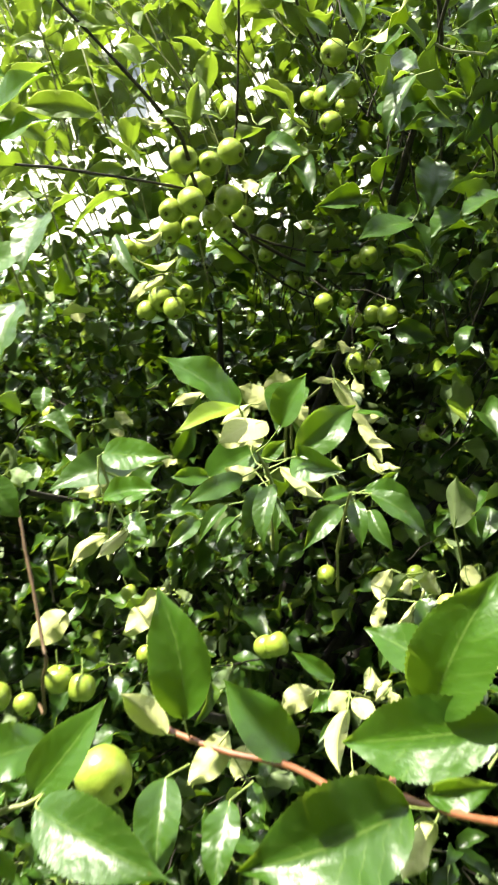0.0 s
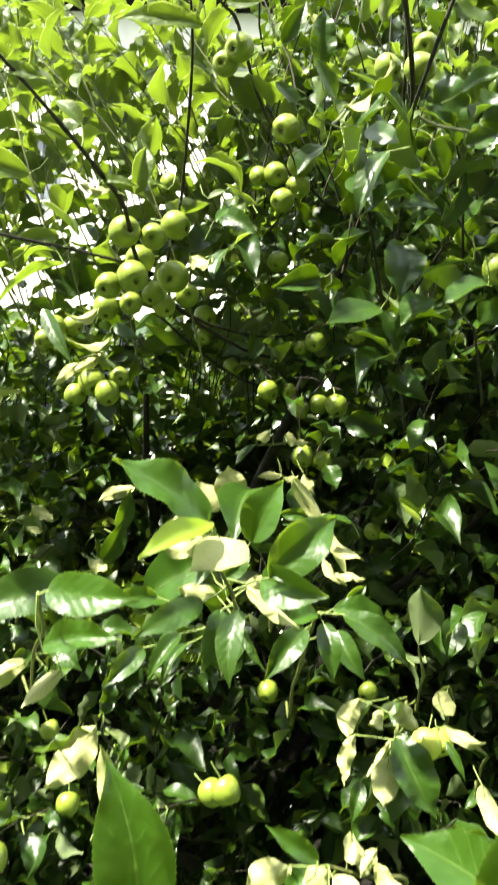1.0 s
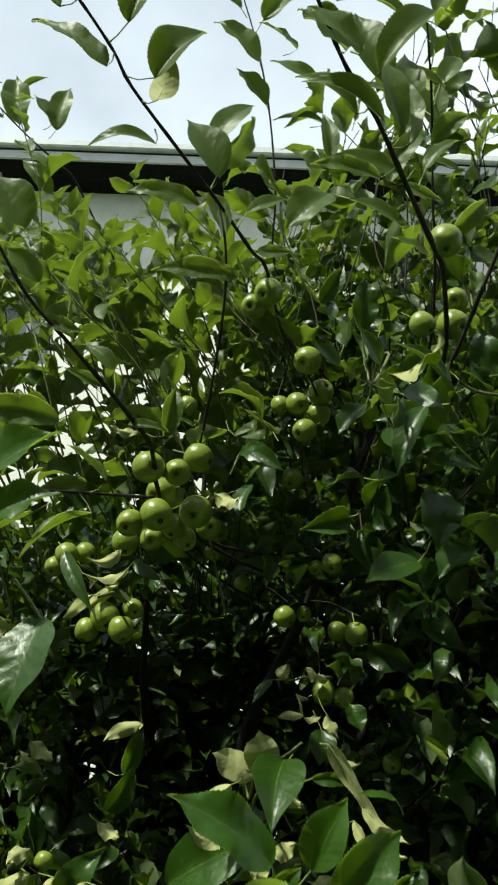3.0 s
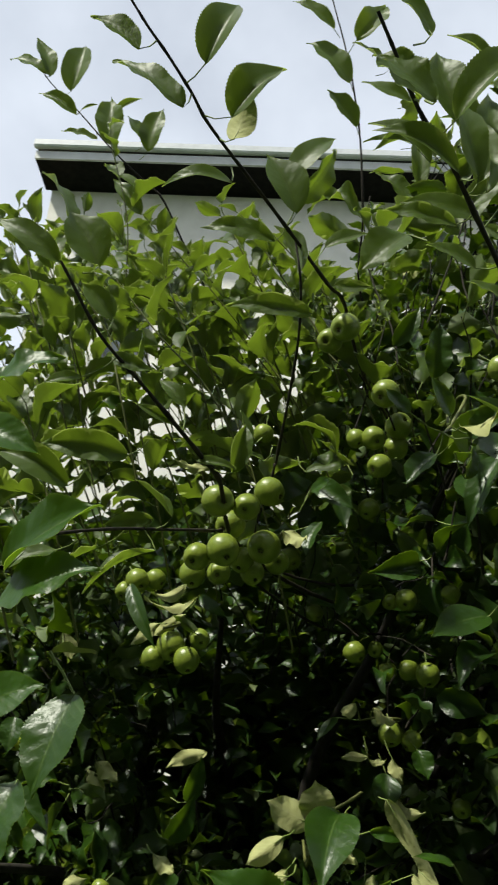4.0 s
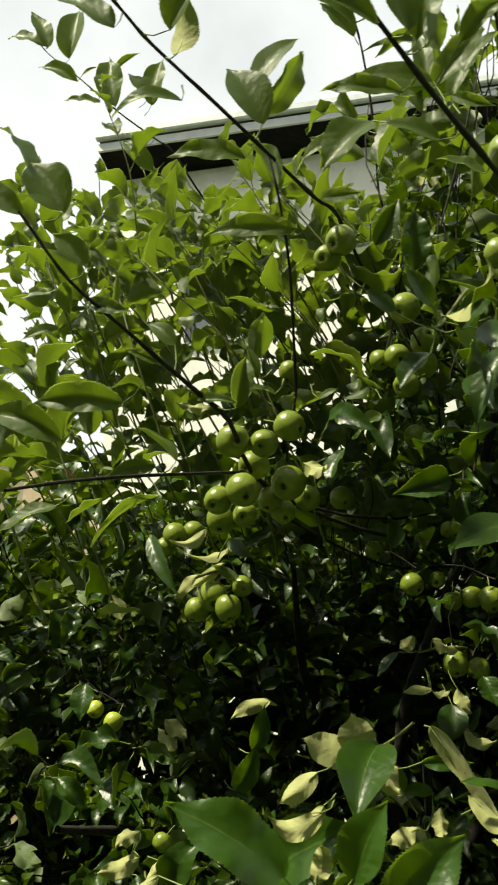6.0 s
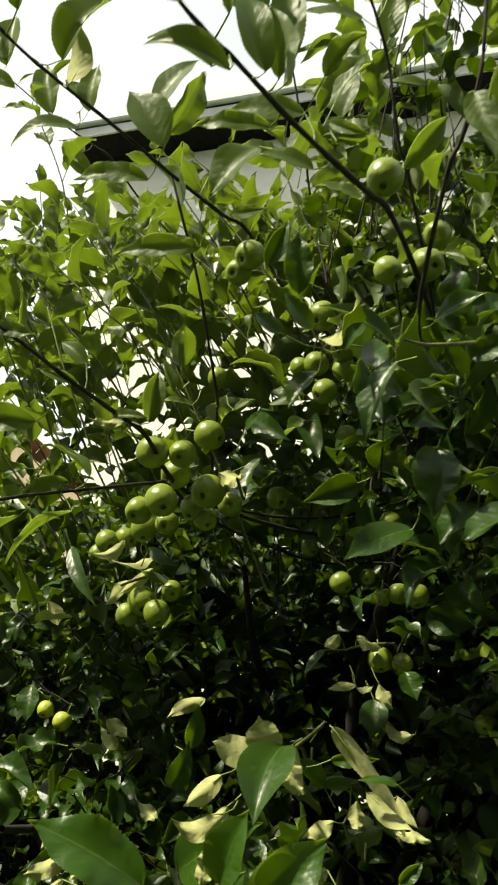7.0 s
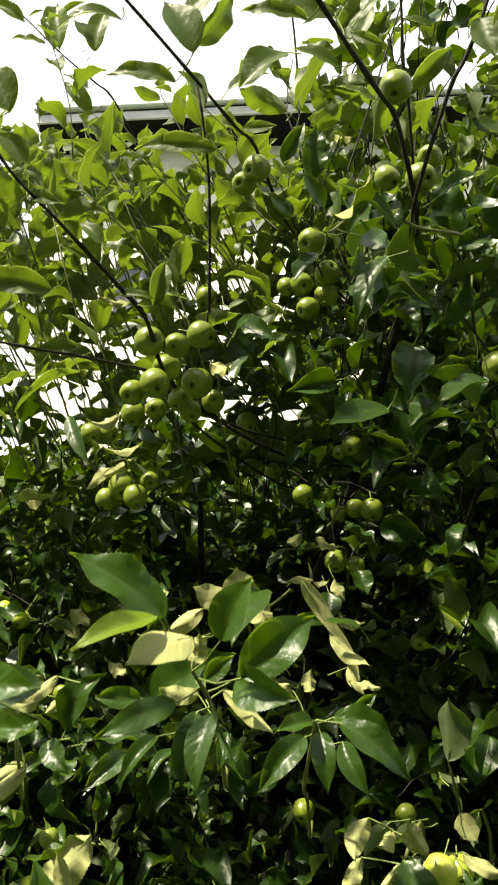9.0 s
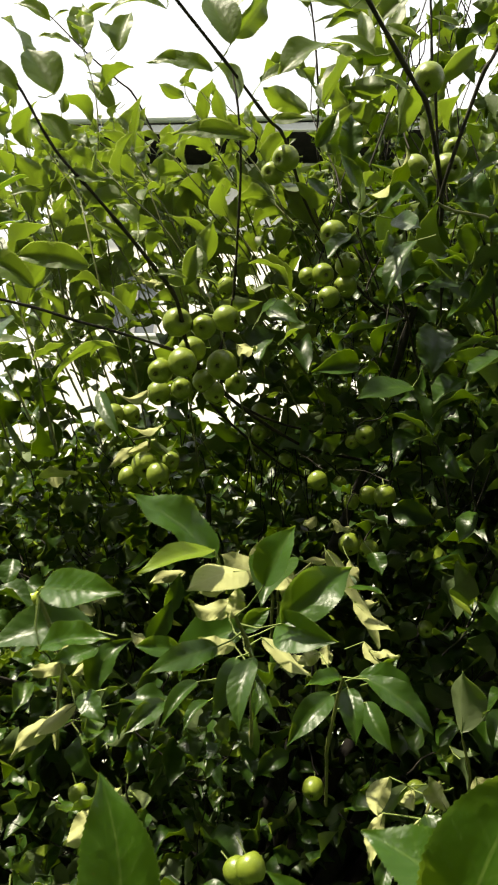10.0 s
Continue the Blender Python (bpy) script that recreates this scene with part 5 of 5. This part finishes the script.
# a rounded crown with a ragged edge
def depth_in(p):
    return (p[:, 0] / 2.1) ** 2 + ((p[:, 1] - 2.45) / 1.6) ** 2 + ((p[:, 2] - 1.9) / 1.75) ** 2


shell = depth_in(roots) < 1.0 + 0.35 * clumps(roots, 0.45, 5.0) + rng.normal(0, 0.05, len(roots))
shell |= (np.abs(roots[:, 0]) < 0.75) & (roots[:, 1] < 2.0)
bases, tips, roots, young = bases[shell], tips[shell], roots[shell], young[shell]
# below an angle from the camera, the full side takes the darker leaf material
at_side = tips[:, 0] > 0.05 * (tips[:, 1] - 0.17)
young &= ~(at_side & (tips[:, 2] - 1.68 < (tips[:, 1] - 0.17) * np.tan(np.radians(31 + rng.normal(0, 4, len(tips))))))
# holes cut through the crown along lines from the camera, so light shows behind it
flat = np.column_stack([np.arctan2(tips[:, 0] - 0.1, tips[:, 1] - 0.15), np.arctan2(tips[:, 2] - 1.68, tips[:, 1] - 0.15), np.zeros(len(tips))])
hole = (clumps(flat, 0.06, 11.0) > 0.45) & (tips[:, 1] > 1.25)
# and small chinks low down, to the bright wall beyond
chink = (clumps(flat, 0.042, 21.0) > 0.34) & (tips[:, 1] > 1.3) & (flat[:, 0] > -0.14) & (flat[:, 0] < 0.24) & (flat[:, 1] > -0.16) & (flat[:, 1] < 0.30)
# the hollow under the fruit, cleared along the camera's view to the shaded inside, closed behind
hollow = (np.abs(flat[:, 0] + 0.11) < 0.14) & (flat[:, 1] > 0.02) & (flat[:, 1] < 0.28)
# four gaps placed by their direction from the camera
gap = np.zeros(len(tips), bool)
for side, up, wide in ((0.04, 0.41, 0.032), (0.105, 0.275, 0.034), (0.06, 0.285, 0.018), (0.08, 0.215, 0.016)):
    gap |= (((flat[:, 0] - side) / wide) ** 2 + ((flat[:, 1] - up) / (0.8 * wide)) ** 2 < 1) & (tips[:, 1] > 1.25)
hole = ((hole | chink | gap) & ~hollow) | (hollow & (tips[:, 1] > 1.3) & (tips[:, 1] < 2.3) & (rng.random(len(tips)) < 0.85))
bases, tips, roots, young = bases[~hole], tips[~hole], roots[~hole], young[~hole]
# leaves that would hide the fruit from the camera are taken out
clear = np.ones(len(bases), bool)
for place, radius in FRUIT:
    to_eye = unit(np.array([0.03, 0.15, 1.65]) - place)
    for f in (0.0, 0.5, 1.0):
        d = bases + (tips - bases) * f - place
        ahead = d @ to_eye
        off = np.linalg.norm(d - ahead[:, None] * to_eye, axis=1)
        # likewise leaves that would shade it from the sun
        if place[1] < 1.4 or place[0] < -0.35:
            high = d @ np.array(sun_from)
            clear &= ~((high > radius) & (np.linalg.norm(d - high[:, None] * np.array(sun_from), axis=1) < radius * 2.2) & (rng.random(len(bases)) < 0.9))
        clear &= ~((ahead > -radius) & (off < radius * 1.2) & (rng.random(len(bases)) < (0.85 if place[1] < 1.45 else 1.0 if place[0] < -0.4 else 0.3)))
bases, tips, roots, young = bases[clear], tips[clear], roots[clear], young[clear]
near, far = (bases[:, 1] < 1.42) & (np.abs(bases[:, 0]) < 1.1), (bases[:, 1] > 1.85) | (np.abs(bases[:, 0]) > 1.3)
face = (0.05, -0.45, 0.9)
# a few turned leaves that show their downy side, in its sunlit tone
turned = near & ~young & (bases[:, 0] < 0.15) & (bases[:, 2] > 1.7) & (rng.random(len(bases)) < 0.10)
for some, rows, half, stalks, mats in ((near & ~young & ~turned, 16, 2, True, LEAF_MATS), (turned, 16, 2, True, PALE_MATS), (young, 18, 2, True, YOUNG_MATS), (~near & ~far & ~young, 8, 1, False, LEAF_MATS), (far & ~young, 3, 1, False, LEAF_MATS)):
    k = int(some.sum())
    v, q, s, u = leaf_arrays(bases[some], tips[some], rng.uniform(0.34, 0.58, k), rng.normal(0, 50, k) + 180 * (rng.random(k) < (0.85 if mats == PALE_MATS else 0.05)), rng.uniform(-0.06, 0.24, k), rng, rows, half,
                             roots[some] if stalks else None, face, 1.1, 1.9, 0.15)
    tree_part("foliage", v, q, mats, tree, "dense mass of toothed green apple leaves", s, u, "stuff")
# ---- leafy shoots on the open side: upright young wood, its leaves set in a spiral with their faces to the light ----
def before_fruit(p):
    """Whether a leaf at p would hide an outer apple from the camera, or take the sun from it."""
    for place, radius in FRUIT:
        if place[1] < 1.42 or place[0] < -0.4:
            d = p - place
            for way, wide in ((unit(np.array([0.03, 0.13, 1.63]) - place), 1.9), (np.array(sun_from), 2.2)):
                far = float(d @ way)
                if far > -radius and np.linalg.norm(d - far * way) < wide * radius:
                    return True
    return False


def rising_shoot(start, way, length, count, size, mats=YOUNG_MATS, bark=GREEN_BARK, sag=0.0):
    """One shoot as a part of the tree: its wood, and its leaves joined into one spray under it."""
    way, start = unit(np.array(way, float)), np.array(start, float)
    side = unit(np.cross(way, rng.normal(size=3)))
    tip = start + way * length
    line = smooth_line([start - way * 0.10 + (0, 0.05, -0.03), start, start + way * length * 0.5 + side * rng.normal(0, 0.04) * length, tip + np.array([0, 0, -sag * length])], 5)
    a = unit(np.cross(way, (0.3, 1.0, 0.2)))
    b = np.cross(way, a)
    turn, b0, t0, r0, f0 = rng.uniform(0, 6.28), [], [], [], []
    for k in range(count):
        f = (k + 0.5) / count
        at = line[min(5 + int(f * (len(line) - 5)), len(line) - 1)]
        turn += 2.4 + rng.normal(0, 0.25)
        out = math.cos(turn) * a + math.sin(turn) * b
        go = unit(out * (1.0 - 0.45 * f) + way * (0.35 + 0.5 * f) + np.array([0, 0, rng.uniform(-0.25, 0.25)]))
        long = size * (0.8 + 0.55 * math.sin(3.0 * f + 0.25) * rng.uniform(0.6, 1.0) - 0.35 * f * f)
        foot = at + unit(go + 0.5 * way) * long * rng.uniform(0.22, 0.36)
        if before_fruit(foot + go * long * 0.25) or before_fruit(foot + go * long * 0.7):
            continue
        r0.append(at)
        b0.append(foot)
        t0.append(foot + go * long)
        f0.append(unit(way * 0.7 + np.array([0.0, -0.1, 0.7]) - 0.25 * out + rng.normal(0, 0.16, 3)))
    if len(b0) < max(3, 0.6 * count):
        return
    count = len(b0)
    wood, q = tube(line, np.linspace(0.0019, 0.0009, len(line)), 6)
    stem = tree_part("twig", wood, q, [bark], tree, "slender leafy shoot")
    v, q, s, u = leaf_arrays(b0, t0, rng.uniform(0.42, 0.58, count), rng.normal(0, 30, count), rng.uniform(0.02, 0.18, count), rng, 18, 2, r0, np.array(f0), 1.1, 1.3, 0.08, rng.uniform(0.0, 0.32, count))
    tree_part("spray", v, q, mats, stem, "arching toothed leaves", s, u, "stuff")


# before the house wall and the sky; the growth leans away from the full side
rng = np.random.default_rng(23)
for k in range(84):
    y = 1.12 + 0.9 * ((k * 0.5698) % 1)
    rise, across = 20 + 17 * ((k * 0.7549 + 0.3) % 1), -0.45 + 0.50 * ((k * 0.6180) % 1)
    start = np.array([across * (y - 0.15), y, 1.66 + (y - 0.15) * math.tan(radians(rise - (5 if y < 1.3 else 0)))])
    rising_shoot(start, (rng.uniform(-0.95, -0.15), rng.uniform(-0.35, 0.1), 1.0), rng.uniform(0.16, 0.34), int(rng.integers(6, 10)), rng.uniform(0.060, 0.082))
for k in range(30):
    y = 1.25 + 0.7 * ((k * 0.5698) % 1)
    start = np.array([(-0.40 + 0.50 * ((k * 0.6180 + 0.2) % 1)) * (y - 0.15), y, 1.66 + (y - 0.15) * math.tan(radians(30.5 + 5 * ((k * 0.7549) % 1)))])
    rising_shoot(start, (rng.uniform(-0.9, -0.1), rng.uniform(-0.3, 0.1), 1.0), rng.uniform(0.16, 0.28), int(rng.integers(6, 10)), rng.uniform(0.062, 0.082))
# drooping spurs of broad old leaves on the full side
for k in range(50):
    y = rng.uniform(0.98, 1.4) if k < 40 else rng.uniform(1.25, 1.6)
    rise, across = (rng.uniform(13, 28), rng.uniform(0.12, 0.46)) if k < 40 else (rng.uniform(9, 17), rng.uniform(0.2, 0.4))
    if rise < 20 and k % 3:
        continue
    start = np.array([across * (y - 0.15), y + 0.12 * (rise < 12), 1.66 + (y - 0.15) * math.tan(radians(rise))])
    if any(np.linalg.norm(np.cross(start - (0.05, 0.12, 1.62), unit(p - (0.05, 0.12, 1.62)))) < 0.05 and p[1] > start[1] for p, r in FRUIT):
        continue
    rising_shoot(start, (rng.uniform(-0.6, 0.4), rng.uniform(-0.9, -0.3), rng.uniform(-0.5, 0.25)), rng.uniform(0.03, 0.08), int(rng.integers(4, 7)), rng.uniform(0.056, 0.078), LEAF_MATS, TWIG_BARK, 0.2)

vv, qq, n = [], [], 0
for a, b, c in stems:
    if a[1] > 2.1 or abs(a[0]) > 1.2 or (c[0] < 0.02 and c[2] - 1.68 > (c[1] - 0.17) * 0.40):
        continue
    if c[2] - 1.68 > (c[1] - 0.17) * math.tan(radians(float(np.interp(c[0] / (c[1] - 0.17), [-0.5, -0.3, 0.0, 0.12, 0.26], [39, 40, 42, 47.5, 56])))):
        continue
    v, q = tube(smooth_line([a - (np.array(c) - a) * 0.25, a, b, c], 2), [0.0016, 0.0016, 0.0014, 0.0013, 0.0012, 0.0010, 0.0008], 5)
    vv.append(v)
    qq.append(q + n)
    n += len(v)
tree_part("spur_wood", np.concatenate(vv), np.concatenate(qq), [TWIG_BARK], tree, "short dark fruiting spurs", kind="stuff")
